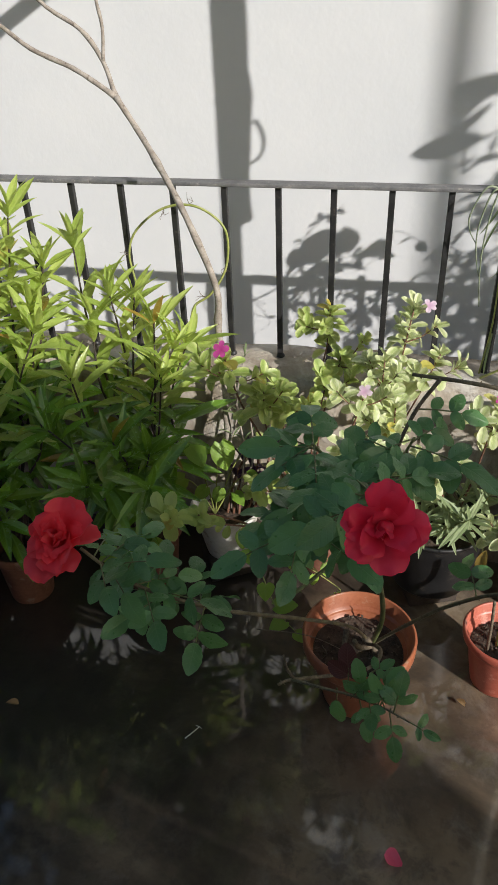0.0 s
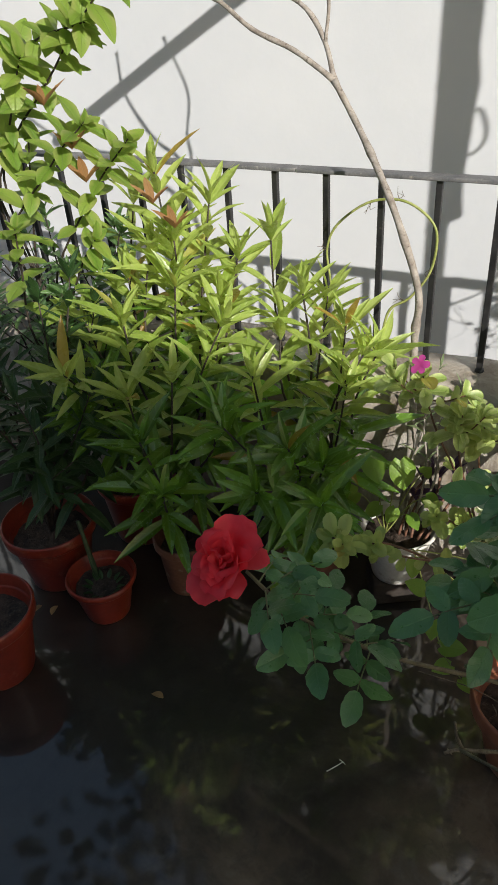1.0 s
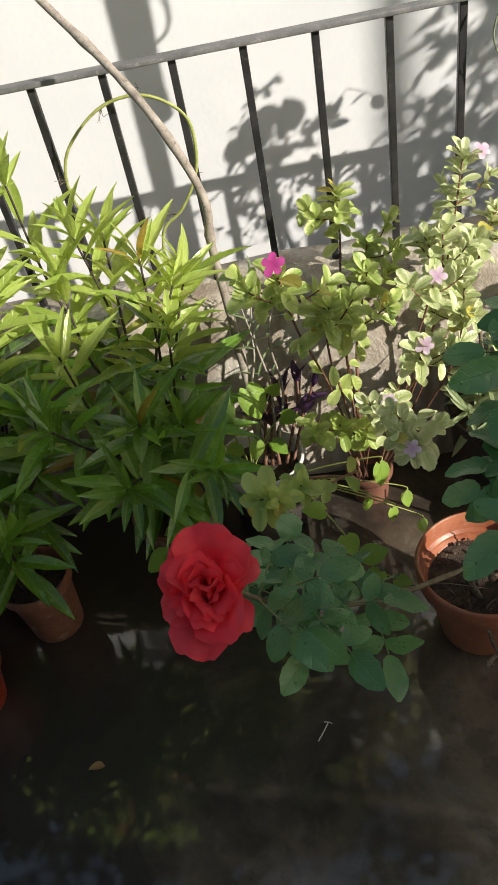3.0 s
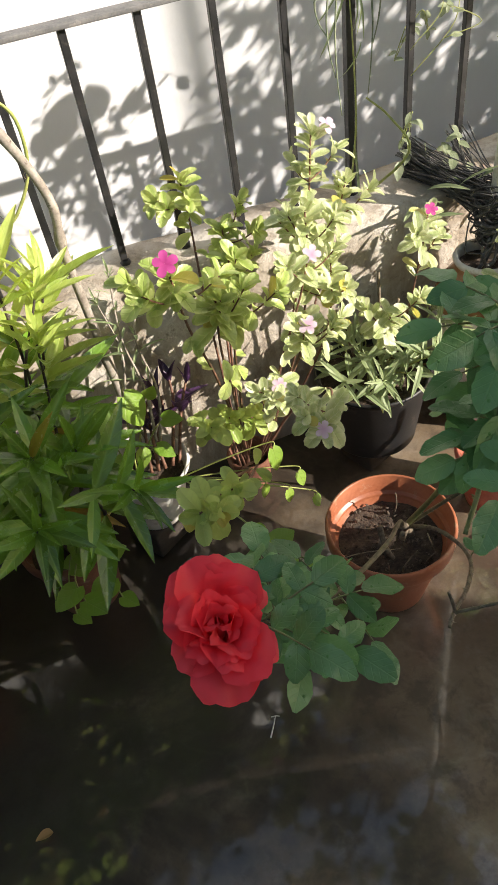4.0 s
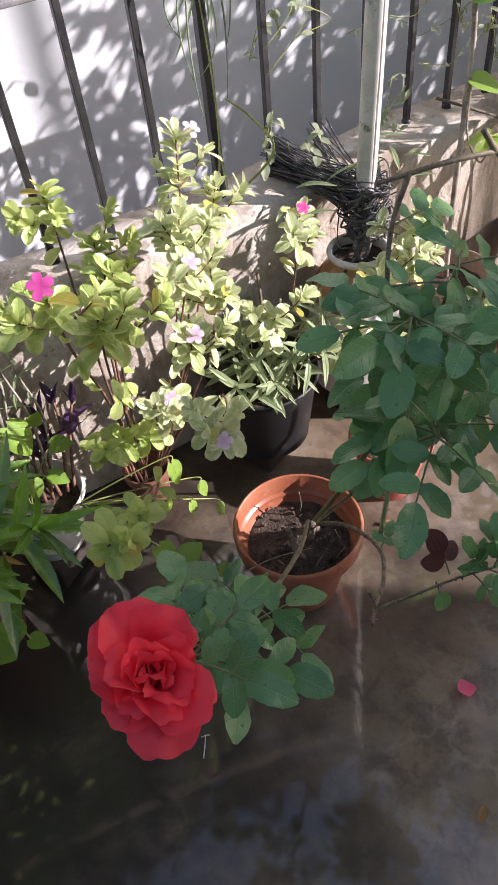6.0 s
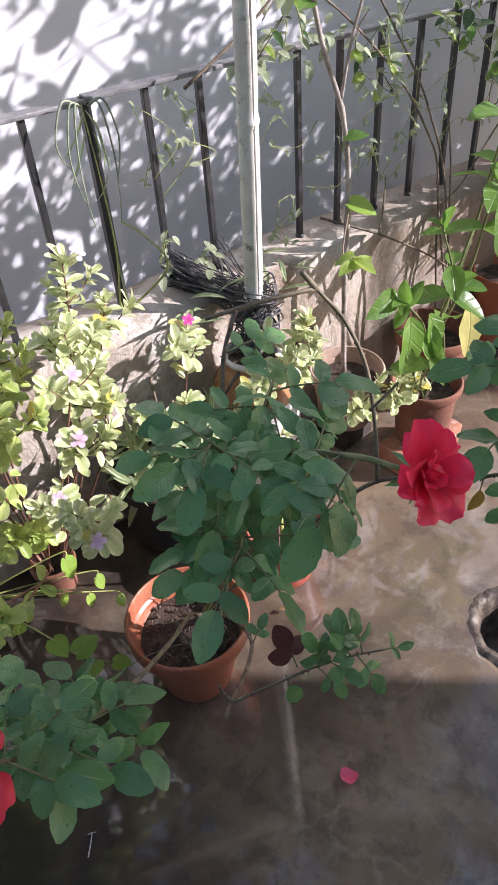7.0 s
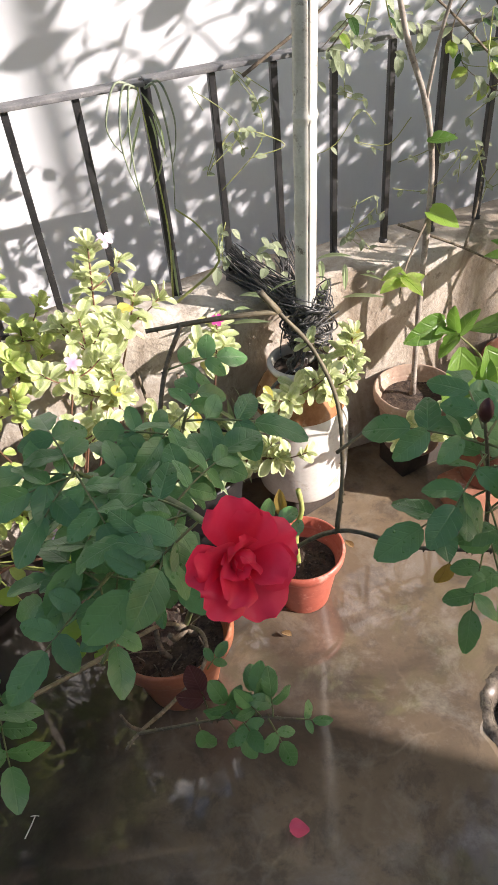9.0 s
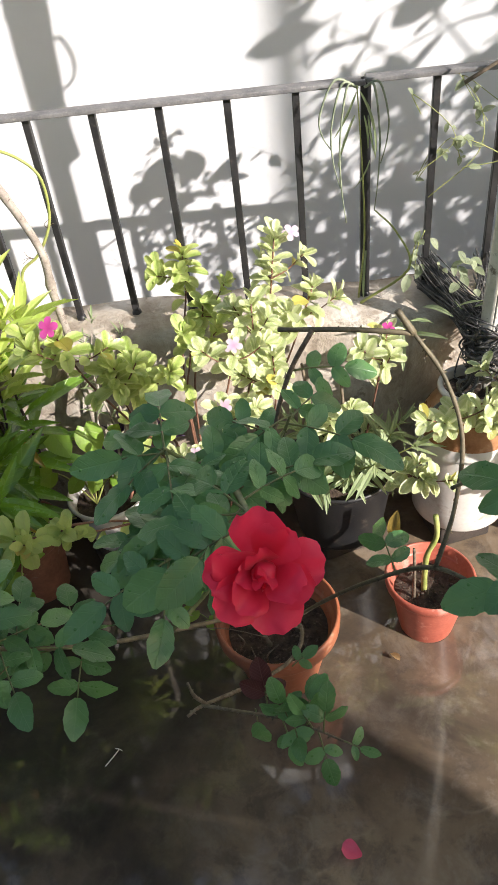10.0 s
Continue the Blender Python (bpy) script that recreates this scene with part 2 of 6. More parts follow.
BLACK_POT = surface("black_plastic", (0.006, 0.006, 0.007), (0.018, 0.018, 0.019), 12.0, 0.48, 0.2, 160.0, spots=(0.05, 0.042, 0.035))
SOIL = surface("damp_soil", (0.018, 0.012, 0.009), (0.10, 0.068, 0.048), 45.0, 0.95, 1.0, 220.0, distance=0.008, spots=(0.16, 0.12, 0.09))
# near-black colour puts the shade under the pots into the support bricks
DARK_BRICK = surface("shade_dark_brick", (0.022, 0.017, 0.014), (0.060, 0.045, 0.036), 16.0, 0.9, 0.7, 130.0)
BRICK = surface("worn_brick", (0.26, 0.10, 0.06), (0.42, 0.20, 0.12), 16.0, 0.9, 0.7, 130.0, spots=(0.44, 0.36, 0.29))
BAMBOO = surface("grey_weathered_bamboo", (0.44, 0.42, 0.36), (0.62, 0.60, 0.54), 18.0, 0.55, 0.3, 200.0, spots=(0.18, 0.15, 0.12))
ROPE = surface("black_plastic_cord", (0.018, 0.018, 0.019), (0.115, 0.112, 0.108), 40.0, 0.42, 0.5, 260.0, spots=(0.32, 0.31, 0.29))
BARK = surface("pale_grey_bark", (0.20, 0.165, 0.135), (0.42, 0.375, 0.325), 40.0, 0.85, 0.7, 240.0, spots=(0.12, 0.09, 0.07))
CANE = surface("brown_green_rose_cane", (0.070, 0.056, 0.034), (0.195, 0.160, 0.095), 50.0, 0.6, 0.5, 260.0, spots=(0.20, 0.17, 0.12))
GREEN_CANE = surface("green_cane", (0.085, 0.11, 0.035), (0.19, 0.21, 0.08), 45.0, 0.5, 0.3, 240.0, spots=(0.24, 0.17, 0.09))
CACTUS = surface("cactus_skin", (0.018, 0.045, 0.018), (0.055, 0.095, 0.040), 70.0, 0.5, 0.5, 240.0)
DARK_STEM = surface("dark_brown_stem", (0.020, 0.015, 0.012), (0.070, 0.050, 0.035), 60.0, 0.7, 0.4, 240.0)
RED_STEM = surface("reddish_stem", (0.10, 0.045, 0.030), (0.24, 0.12, 0.075), 60.0, 0.6, 0.3, 240.0)
VINE = surface("yellow_green_vine", (0.22, 0.26, 0.06), (0.40, 0.42, 0.14), 60.0, 0.5, 0.3, 200.0)
RIBBON = surface("grey_green_blade", (0.11, 0.14, 0.085), (0.33, 0.37, 0.25), 60.0, 0.5, 0.3, 200.0)
TWIG = surface("dry_twig", (0.085, 0.062, 0.042), (0.23, 0.185, 0.13), 60.0, 0.85, 0.5, 240.0)

ROSE_LEAF = leaf_material("rose_leaf", (0.026, 0.112, 0.028), (0.165, 0.350, 0.112), (0.21, 0.38, 0.16), gloss=0.28, glow=0.25, veins=17.0, drops=True, shine=0.80, veined=0.18)
ROSE_YOUNG = leaf_material("young_rose_leaf", (0.07, 0.020, 0.020), (0.12, 0.035, 0.030), (0.15, 0.06, 0.05), gloss=0.35, glow=0.25)
ROSE_OLD = leaf_material("yellowing_rose_leaf", (0.20, 0.13, 0.03), (0.36, 0.24, 0.05), (0.30, 0.20, 0.06), glow=0.3, spots=(0.10, 0.05, 0.02))
# one leaf in a sunlit and a shaded colour: pale tips, dark lower blades
LANCE_LEAF = leaf_material("lance_leaf", (0.20, 0.33, 0.036), (0.58, 0.70, 0.18), (0.62, 0.70, 0.28), gloss=0.20, glow=0.50, veins=18.0, slope=1.6, old=(0.38, 0.22, 0.04), shine=0.7, veined=0.35)
LANCE_SHADE = leaf_material("older_lance_leaf", (0.003, 0.026, 0.002), (0.240, 0.450, 0.040), (0.30, 0.50, 0.10), gloss=0.18, glow=0.30, veins=18.0, slope=1.6, old=(0.34, 0.18, 0.03), shine=1.0, veined=0.35)
DARK_LEAF = leaf_material("dark_glossy_leaf", (0.022, 0.060, 0.018), (0.055, 0.115, 0.030), (0.09, 0.14, 0.05), gloss=0.30, glow=0.3, veins=18.0)
VARIEGATED = leaf_material("yellow_green_leaf", (0.11, 0.23, 0.026), (0.36, 0.48, 0.08), (0.24, 0.31, 0.09), rim=(0.34, 0.38, 0.11), gloss=0.30, glow=0.42)
ORANGE_LEAF = leaf_material("orange_young_leaf", (0.36, 0.17, 0.06), (0.50, 0.27, 0.12), (0.50, 0.34, 0.18), glow=0.45)
VINCA_LEAF = leaf_material("periwinkle_leaf", (0.30, 0.40, 0.13), (0.66, 0.72, 0.36), (0.78, 0.80, 0.54), rim=(0.82, 0.83, 0.58), gloss=0.34, glow=0.30, veins=15.0, slope=0.8, old=(0.50, 0.44, 0.08))
VINCA_MID = leaf_material("green_periwinkle_leaf", (0.22, 0.36, 0.055), (0.60, 0.69, 0.22), (0.60, 0.66, 0.30), rim=(0.64, 0.70, 0.30), gloss=0.32, glow=0.32, veins=15.0, slope=0.8, old=(0.50, 0.40, 0.06))
VINCA_GREEN = leaf_material("shaded_periwinkle_leaf", (0.24, 0.38, 0.060), (0.62, 0.72, 0.23), (0.50, 0.56, 0.22), gloss=0.30, glow=0.40, veins=15.0, slope=0.8, old=(0.45, 0.36, 0.05), shine=0.7, veined=0.4)
SILVER_LEAF = leaf_material("pale_narrow_leaf", (0.20, 0.28, 0.12), (0.36, 0.43, 0.22), (0.42, 0.46, 0.30), rim=(0.50, 0.52, 0.36), gloss=0.42, glow=0.3, veins=4.0)
HEART_LEAF = leaf_material("heart_leaf", (0.15, 0.31, 0.032), (0.36, 0.52, 0.085), (0.28, 0.36, 0.11), gloss=0.30, glow=0.42, veins=10.0, veined=0.35)
BIG_LEAF = leaf_material("broad_green_leaf", (0.055, 0.145, 0.018), (0.155, 0.285, 0.045), (0.20, 0.29, 0.09), gloss=0.30, glow=0.42, veins=11.0)
YELLOW_LEAF = leaf_material("pale_yellow_leaf", (0.42, 0.40, 0.12), (0.55, 0.50, 0.17), (0.50, 0.45, 0.20), glow=0.4, veins=10.0)
PALE_GRASS = leaf_material("pale_grass", (0.10, 0.16, 0.06), (0.32, 0.40, 0.20), (0.48, 0.52, 0.34), gloss=0.42, glow=0.4, veins=3.0)
PURPLE_LEAF = leaf_material("purple_leaf", (0.030, 0.012, 0.040), (0.075, 0.030, 0.090), (0.11, 0.06, 0.12), gloss=0.35, glow=0.2, veins=3.0)
DRY_LEAF = leaf_material("dry_leaf", (0.30, 0.17, 0.06), (0.46, 0.30, 0.14), (0.30, 0.18, 0.08), gloss=0.7, glow=0.2)
ROSE_PETAL = petal_material("scarlet_petal", (0.80, 0.014, 0.028), (0.96, 0.038, 0.066), (0.98, 0.14, 0.17), 0.50)
CRIMSON_PETAL = petal_material("crimson_petal", (0.66, 0.008, 0.040), (0.92, 0.020, 0.085), (0.95, 0.12, 0.20), 0.45)
PINK_PETAL = petal_material("magenta_petal", (0.50, 0.02, 0.20), (0.66, 0.07, 0.36), (0.72, 0.16, 0.46))
LILAC_PETAL = petal_material("pale_lilac_petal", (0.64, 0.34, 0.56), (0.80, 0.62, 0.76), (0.86, 0.76, 0.84))
FALLEN_PETAL = petal_material("fallen_rose_petal", (0.70, 0.05, 0.14), (0.84, 0.10, 0.22), (0.88, 0.24, 0.34))

# ---- building helpers ----


def finish(bm, name, material, smooth=True):
    me = bpy.data.meshes.new(name)
    bmesh.ops.recalc_face_normals(bm, faces=bm.faces)
    bm.to_mesh(me)
    bm.free()
    if smooth:
        me.shade_smooth()
    if material:
        me.materials.append(material)
    return me


def attach(ob, parent):
    """Puts an object that stands in the world under its thing, where it is."""
    base = parent.matrix_basis
    up = parent.parent
    while up:
        base = up.matrix_basis @ base
        up = up.parent
    ob.matrix_basis = base.inverted() @ ob.matrix_basis
    ob.parent = parent
    return ob


def part(name, bm, material, parent=None, label="", smooth=True):
    ob = new(name, finish(bm, name, material, smooth))
    if parent:
        attach(ob, parent)
    if label:
        tagged(ob, label)
    return ob


def thing(name, at, label, category, group="", kind=""):
    ob = new(name)
    ob.empty_display_size = 0.05
    ob.matrix_basis = Matrix.Translation(at)
    return tagged(ob, label, category, group, kind)


def box(bm, x0, x1, y0, y1, z0, z1, bevel=0.0, seg=2):
    made = bmesh.ops.create_cube(bm, size=1, matrix=Matrix.LocRotScale(((x0 + x1) / 2, (y0 + y1) / 2, (z0 + z1) / 2), None, (x1 - x0, y1 - y0, z1 - z0)))
    if bevel:
        edges = list({e for v in made["verts"] for e in v.link_edges})
        bmesh.ops.bevel(bm, geom=edges, offset=bevel, segments=seg, affect="EDGES", profile=0.6)
    return bm


def smooth_line(points, per=6):
    """A curve through the points, as (place, run from 0 to 1)."""
    pts = [Vector(p) for p in points]
    ext = [pts[0] * 2 - pts[1], *pts, pts[-1] * 2 - pts[-2]]
    out = []
    n = len(pts) - 1
    for i in range(n):
        a, b, c, d = ext[i:i + 4]
        for k in range(per):
            t = k / per
            out.append((0.5 * (2 * b + (c - a) * t + (2 * a - 5 * b + 4 * c - d) * t * t + (3 * b - a - 3 * c + d) * t ** 3), (i + t) / n))
    out.append((pts[-1], 1.0))
    return out


def at_run(line, u):
    """Place and heading at a run of a smooth line."""
    f = max(0.0, min(0.9999, u)) * (len(line) - 1)
    i = int(f)
    a, b = line[i][0], line[i + 1][0]
    return a.lerp(b, f - i), (b - a).normalized()


def tube(bm, line, r0, r1, sides=6, wobble=0.0, knots=0):
    """A tapered round stem along a smooth line, closed at the ends."""
    rings, up = [], None
    n = len(line)
    for i, (p, u) in enumerate(line):
        d = (line[min(i + 1, n - 1)][0] - line[max(i - 1, 0)][0]).normalized()
        if up is None:
            up = d.orthogonal().normalized()
        up = (up - d * up.dot(d)).normalized()
        side = d.cross(up)
        r = r0 + (r1 - r0) * u
        if wobble:
            r *= 1 + wobble * noise.noise(p * 60)
        if knots:
            r *= 1 + 0.35 * max(0.0, math.cos(u * knots * math.tau)) ** 12
        rings.append([bm.verts.new(p + (up * math.cos(a) + side * math.sin(a)) * r) for a in (math.tau * k / sides for k in range(sides))])
    for a, b in zip(rings, rings[1:]):
        for k in range(sides):
            bm.faces.new((a[k], a[(k + 1) % sides], b[(k + 1) % sides], b[k]))
    bm.faces.new(rings[0][::-1]), bm.faces.new(rings[-1])
    return bm


def thorns(bm, line, count, size, rnd):
    for _ in range(count):
        p, d = at_run(line, rnd.uniform(0.05, 0.97))
        out = (d.orthogonal().normalized())
        out.rotate(Matrix.Rotation(rnd.uniform(0, math.tau), 3, d))
        tip = p + out * size * rnd.uniform(0.8, 1.4) - d * size * 0.3
        ring = [bm.verts.new(p + d * size * 0.42 * math.cos(a) + out.cross(d) * size * 0.22 * math.sin(a) + out * 0.001) for a in (0, math.pi / 2, math.pi, 1.5 * math.pi)]
        top = bm.verts.new(tip)
        for k in range(4):
            bm.faces.new((ring[k], ring[(k + 1) % 4], top))


def lathe(bm, profile, sides=40, centre=(0, 0, 0), wobble=0.0):
    """A turned body from (radius, height) pairs."""
    rings = []
    for r, z in profile:
        if r < 1e-5:
            rings.append([bm.verts.new((centre[0], centre[1], centre[2] + z))])
            continue
        ring = []
        for k in range(sides):
            a = math.tau * k / sides
            w = 1 + wobble * noise.noise(Vector((math.cos(a) * 2, math.sin(a) * 2, z * 8)))
            ring.append(bm.verts.new((centre[0] + r * w * math.cos(a), centre[1] + r * w * math.sin(a), centre[2] + z)))
        rings.append(ring)
    for a, b in zip(rings, rings[1:]):
        for k in range(sides):
            j = (k + 1) % sides
            if len(a) == 1:
                bm.faces.new((a[0], b[j], b[k]))
            elif len(b) == 1:
                bm.faces.new((a[k], a[j], b[0]))
            else:
                bm.faces.new((a[k], a[j], b[j], b[k]))
    return bm


def blade(width, rise, fall, fold=0.25, droop=0.15, curl=0.0, rows=7, wavy=0.0, teeth=0.0, notch=0.0, seed=1):
    """A leaf of length 1 along +y, face up: its width grows as t^rise and shrinks as (1-t)^fold out to the tip."""
    bm = bmesh.new()
    rnd = random.Random(seed)
    peak = rise / (rise + fall)
    top = peak ** rise * (1 - peak) ** fall
    grid = []
    for i in range(rows + 1):
        t = i / rows
        tt = min(0.985, max(0.012, t))
        w = width * tt ** rise * (1 - tt) ** fall / top
        if teeth:
            w *= 1 + teeth * (1 if i % 2 else -1)
        mid = -droop * t * t
        ripple = wavy * math.sin(t * 9 + seed)
        row = []
        for s in (-1.0, -0.55, 0.0, 0.55, 1.0):
            lift = fold * w * abs(s) ** 1.5 - curl * w * abs(s) ** 3 + ripple * w * abs(s) * (1 if s > 0 else -1) + rnd.uniform(-1, 1) * 0.006
            back = notch * abs(s) * (1 - t) ** 4
            row.append(bm.verts.new((s * w, t - back, mid + (lift if s else 0))))
        grid.append(row)
    for a, b in zip(grid, grid[1:]):
        for k in range(4):
            bm.faces.new((a[k], a[k + 1], b[k + 1], b[k]))
    return bm


def blades(name, material, count, **shape):
    """Several alike leaf meshes, each bent a little differently."""
    out = []
    for k in range(count):
        rnd = random.Random(k * 17 + len(name))
        own = dict(shape)
        own["droop"] = shape.get("droop", 0.15) + rnd.uniform(-0.10, 0.16)
        own["fold"] = shape.get("fold", 0.25) * rnd.uniform(0.5, 1.4)
        own["width"] = shape["width"] * rnd.uniform(0.88, 1.12)
        out.append(finish(blade(seed=k + 1, **own), name, material))
    return out


def turned(at, heading, face, size):
    """The pose of a leaf: base at a place, tip along heading, upper side towards face."""
    y = Vector(heading).normalized()
    z = Vector(face) - y * Vector(face).dot(y)
    z = z.normalized() if z.length > 1e-4 else y.orthogonal().normalized()
    x = y.cross(z)
    m = Matrix((x, y, z)).transposed().to_4x4() @ Matrix.Diagonal((size, size, size, 1))
    return Matrix.Translation(at) @ m


def leaf(meshes, at, heading, face, size, parent, rnd, name="leaf"):
    me = rnd.choice(meshes) if isinstance(meshes, list) else meshes
    if isinstance(parent, Crown):
        return parent.add(me, turned(at, heading, face, size))
    ob = new(name, me)
    ob.matrix_basis = turned(at, heading, face, size)
    return attach(ob, parent)


class Crown:
    """Leaves gathered into one mesh, for crowns too far or too full to pick apart."""

    def __init__(self):
        self.co, self.faces = [], []

    def add(self, me, m):
        start = len(self.co)
        self.co += [tuple(m @ v.co) for v in me.vertices]
        self.faces += [[start + i for i in p.vertices] for p in me.polygons]

    def link(self, name, material, parent, label=""):
        me = bpy.data.meshes.new(name)
        me.from_pydata(self.co, [], self.faces)
        me.shade_smooth()
        me.materials.append(material)
        return tagged(attach(new(name, me), parent), label, kind="stuff")


def jitter(v, amount, rnd):
    return (Vector(v) + Vector((rnd.uniform(-1, 1), rnd.uniform(-1, 1), rnd.uniform(-1, 1))) * amount).normalized()


LANCE = blades("lance_leaf", LANCE_LEAF, 6, width=0.088, rise=0.85, fall=1.0, fold=0.5, droop=0.12, rows=7)
LANCE_LOW = blades("older_lance_leaf", LANCE_SHADE, 6, width=0.096, rise=0.85, fall=1.0, fold=0.45, droop=0.16, rows=7)
ROSE = blades("rose_leaflet", ROSE_LEAF, 8, width=0.295, rise=0.52, fall=0.60, fold=0.40, droop=0.22, curl=0.26, rows=9, teeth=0.03, wavy=0.13)
ROSE_RED = blades("young_rose_leaflet", ROSE_YOUNG, 3, width=0.36, rise=0.55, fall=0.62, fold=0.16, droop=0.06, rows=8)
ROSE_YELLOW = blades("yellow_rose_leaflet", ROSE_OLD, 2, width=0.26, rise=0.55, fall=0.75, fold=0.3, droop=0.2, rows=8)
OBOVATE = blades("periwinkle_leaf", VINCA_LEAF, 6, width=0.285, rise=0.85, fall=0.45, fold=0.40, droop=0.20, rows=7)
OBOVATE_MID = blades("periwinkle_leaf_mid", VINCA_MID, 5, width=0.285, rise=0.85, fall=0.45, fold=0.40, droop=0.20, rows=7)
OBOVATE_GREEN = blades("periwinkle_leaf_green", VINCA_GREEN, 5, width=0.285, rise=0.85, fall=0.45, fold=0.40, droop=0.20, rows=7)
OVATE = blades("variegated_leaf", VARIEGATED, 5, width=0.32, rise=0.6, fall=0.9, fold=0.18, droop=0.24, rows=7, wavy=0.08)
ORANGE = blades("orange_leaf", ORANGE_LEAF, 3, width=0.15, rise=0.8, fall=0.9, fold=0.4, droop=0.12, rows=6)
DARK_OVATE = blades("dark_leaf", DARK_LEAF, 5, width=0.24, rise=0.6, fall=0.8, fold=0.25, droop=0.2, rows=6)
NARROW = blades("narrow_leaf", SILVER_LEAF, 5, width=0.075, rise=0.6, fall=0.7, fold=0.3, droop=0.25, rows=6)
HEART = blades("heart_leaf", HEART_LEAF, 4, width=0.40, rise=0.42, fall=0.85, fold=0.18, droop=0.14, rows=8, notch=0.14)
BROAD = blades("broad_leaf", BIG_LEAF, 4, width=0.27, rise=0.6, fall=0.75, fold=0.3, droop=0.22, rows=8, wavy=0.08)
PALE = blades("pale_leaf", YELLOW_LEAF, 2, width=0.30, rise=0.6, fall=0.75, fold=0.25, droop=0.2, rows=8, wavy=0.1)
PURPLE = blades("purple_leaf", PURPLE_LEAF, 3, width=0.16, rise=0.45, fall=0.8, fold=0.6, droop=0.25, rows=7)
CURLED = blades("dry_leaf", DRY_LEAF, 3, width=0.26, rise=0.6, fall=0.8, fold=0.7, droop=0.3, rows=6)

# ---- floor with its drain, parapet, back wall ----
HOLE = (1.175, 1.175, 0.098)


def build_floor():
    """A screed with a broken round hole: rings from the hole's edge out to the terrace's border."""
    bm = bmesh.new()
    cx, cy, r = HOLE
    count = 72
    inner, outer = [], []
    for k in range(count):
        a = math.tau * k / count
        d = Vector((math.cos(a), math.sin(a)))
        rr = r * (1 + 0.07 * noise.noise(Vector((d.x * 3, d.y * 3, 1.3))))
        inner.append(Vector((cx, cy)) + d * rr)
        reach = min(((6.5 - cx) if d.x > 0 else (cx + 6.5)) / max(1e-6, abs(d.x)), ((2.2 - cy) if d.y > 0 else (cy + 7.0)) / max(1e-6, abs(d.y)))
        outer.append(Vector((cx, cy)) + d * reach)
    rings = []
    for f, z in ((0.0, -0.16), (0.0, -0.010), (0.004, 0.0), (0.02, 0.0), (0.1, 0.0), (0.35, 0.0), (1.0, 0.0)):
        rings.append([bm.verts.new((*(a.lerp(b, f)), z)) for a, b in zip(inner, outer)])
    for a, b in zip(rings, rings[1:]):
        for k in range(count):
            j = (k + 1) % count
            bm.faces.new((a[k], a[j], b[j], b[k]))
    bm.faces.new(rings[0])
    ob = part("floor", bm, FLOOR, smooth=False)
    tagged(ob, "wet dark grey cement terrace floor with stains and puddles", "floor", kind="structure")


build_floor()

rim_bm = bmesh.new()
prof = [(HOLE[2] + 0.020, -0.003), (HOLE[2] + 0.010, 0.0025), (HOLE[2] + 0.001, 0.003), (HOLE[2] - 0.008, -0.004), (HOLE[2] - 0.014, -0.020), (HOLE[2] - 0.013, -0.07), (HOLE[2] - 0.02, -0.14)]
lathe(rim_bm, prof, 96, (HOLE[0], HOLE[1], 0), 0.05)
for v in rim_bm.verts:
    v.co += Vector((noise.noise(v.co * 60), noise.noise(v.co * 60 + Vector((5, 0, 0))), noise.noise(v.co * 70) * 0.35)) * 0.006
DRAIN_RIM = surface("wet_broken_mortar", (0.035, 0.028, 0.022), (0.20, 0.165, 0.13), 38.0, 0.06, 1.0, 160.0, rough_var=0.10, distance=0.006)
tagged(part("drain_rim", rim_bm, DRAIN_RIM), "broken wet mortar rim of a round floor drain", "drain", kind="structure")


def rough_block(x0, x1, y0, y1, z0, z1, step, push, seed):
    """A plastered block with uneven faces and worn edges."""
    bm = bmesh.new()
    nx, ny, nz = (max(1, round((b - a) / step)) for a, b in ((x0, x1), (y0, y1), (z0, z1)))
    box(bm, x0, x1, y0, y1, z0, z1)
    for axis, count in ((0, nx), (1, ny), (2, nz)):
        lo, hi = (x0, y0, z0)[axis], (x1, y1, z1)[axis]
        for k in range(1, count):
            co, no = [0, 0, 0], [0, 0, 0]
            co[axis], no[axis] = lo + (hi - lo) * k / count, 1
            bmesh.ops.bisect_plane(bm, geom=bm.verts[:] + bm.edges[:] + bm.faces[:], plane_co=co, plane_no=no)
    for v in bm.verts:
        if v.co.z > z0 + 1e-4:
            edge = 1.8 if v.co.z > z1 - 1e-4 and (v.co.y < y0 + 1e-4) else 1.0
            p = v.co + Vector((seed, 0, 0))
            v.co += Vector((0, noise.noise(p * 9) - 0.5 * (edge - 1), noise.noise(p * 8 + Vector((3, 1, 7))) - 0.4 * (edge - 1))) * push * edge
    return bm


parapet = part("parapet", rough_block(-2.4, 3.2, 1.985, 2.145, -0.3, 0.522, 0.05, 0.008, 0.0), parapet_material())
tagged(parapet, "low weathered parapet of pale plastered masonry under the railing", "parapet", kind="structure")
low = bmesh.new()
box(low, -4.0, 5.0, 2.145, 2.66, -0.9, -0.3)
tagged(part("alley_floor", low, PLASTER, smooth=False), "bare cement strip in the gap behind the parapet", "ground", kind="structure")

wall_bm = bmesh.new()
box(wall_bm, -4.0, 5.2, 2.653, 2.88, -0.9, 3.0)
tagged(part("wall_back", wall_bm, WALL, smooth=False), "white lime-washed plaster wall behind the railing", "wall", kind="structure")
house_bm = bmesh.new()
box(house_bm, -2.65, 4.07, -1.46, -1.28, 0.0, 3.04)
tagged(part("wall_house", house_bm, HOUSE, smooth=False), "plain rendered house wall at the back of the terrace", "wall", kind="structure")
side_bm = bmesh.new()
box(side_bm, -2.65, -2.4, -1.28, 1.985, 0.0, 1.1)
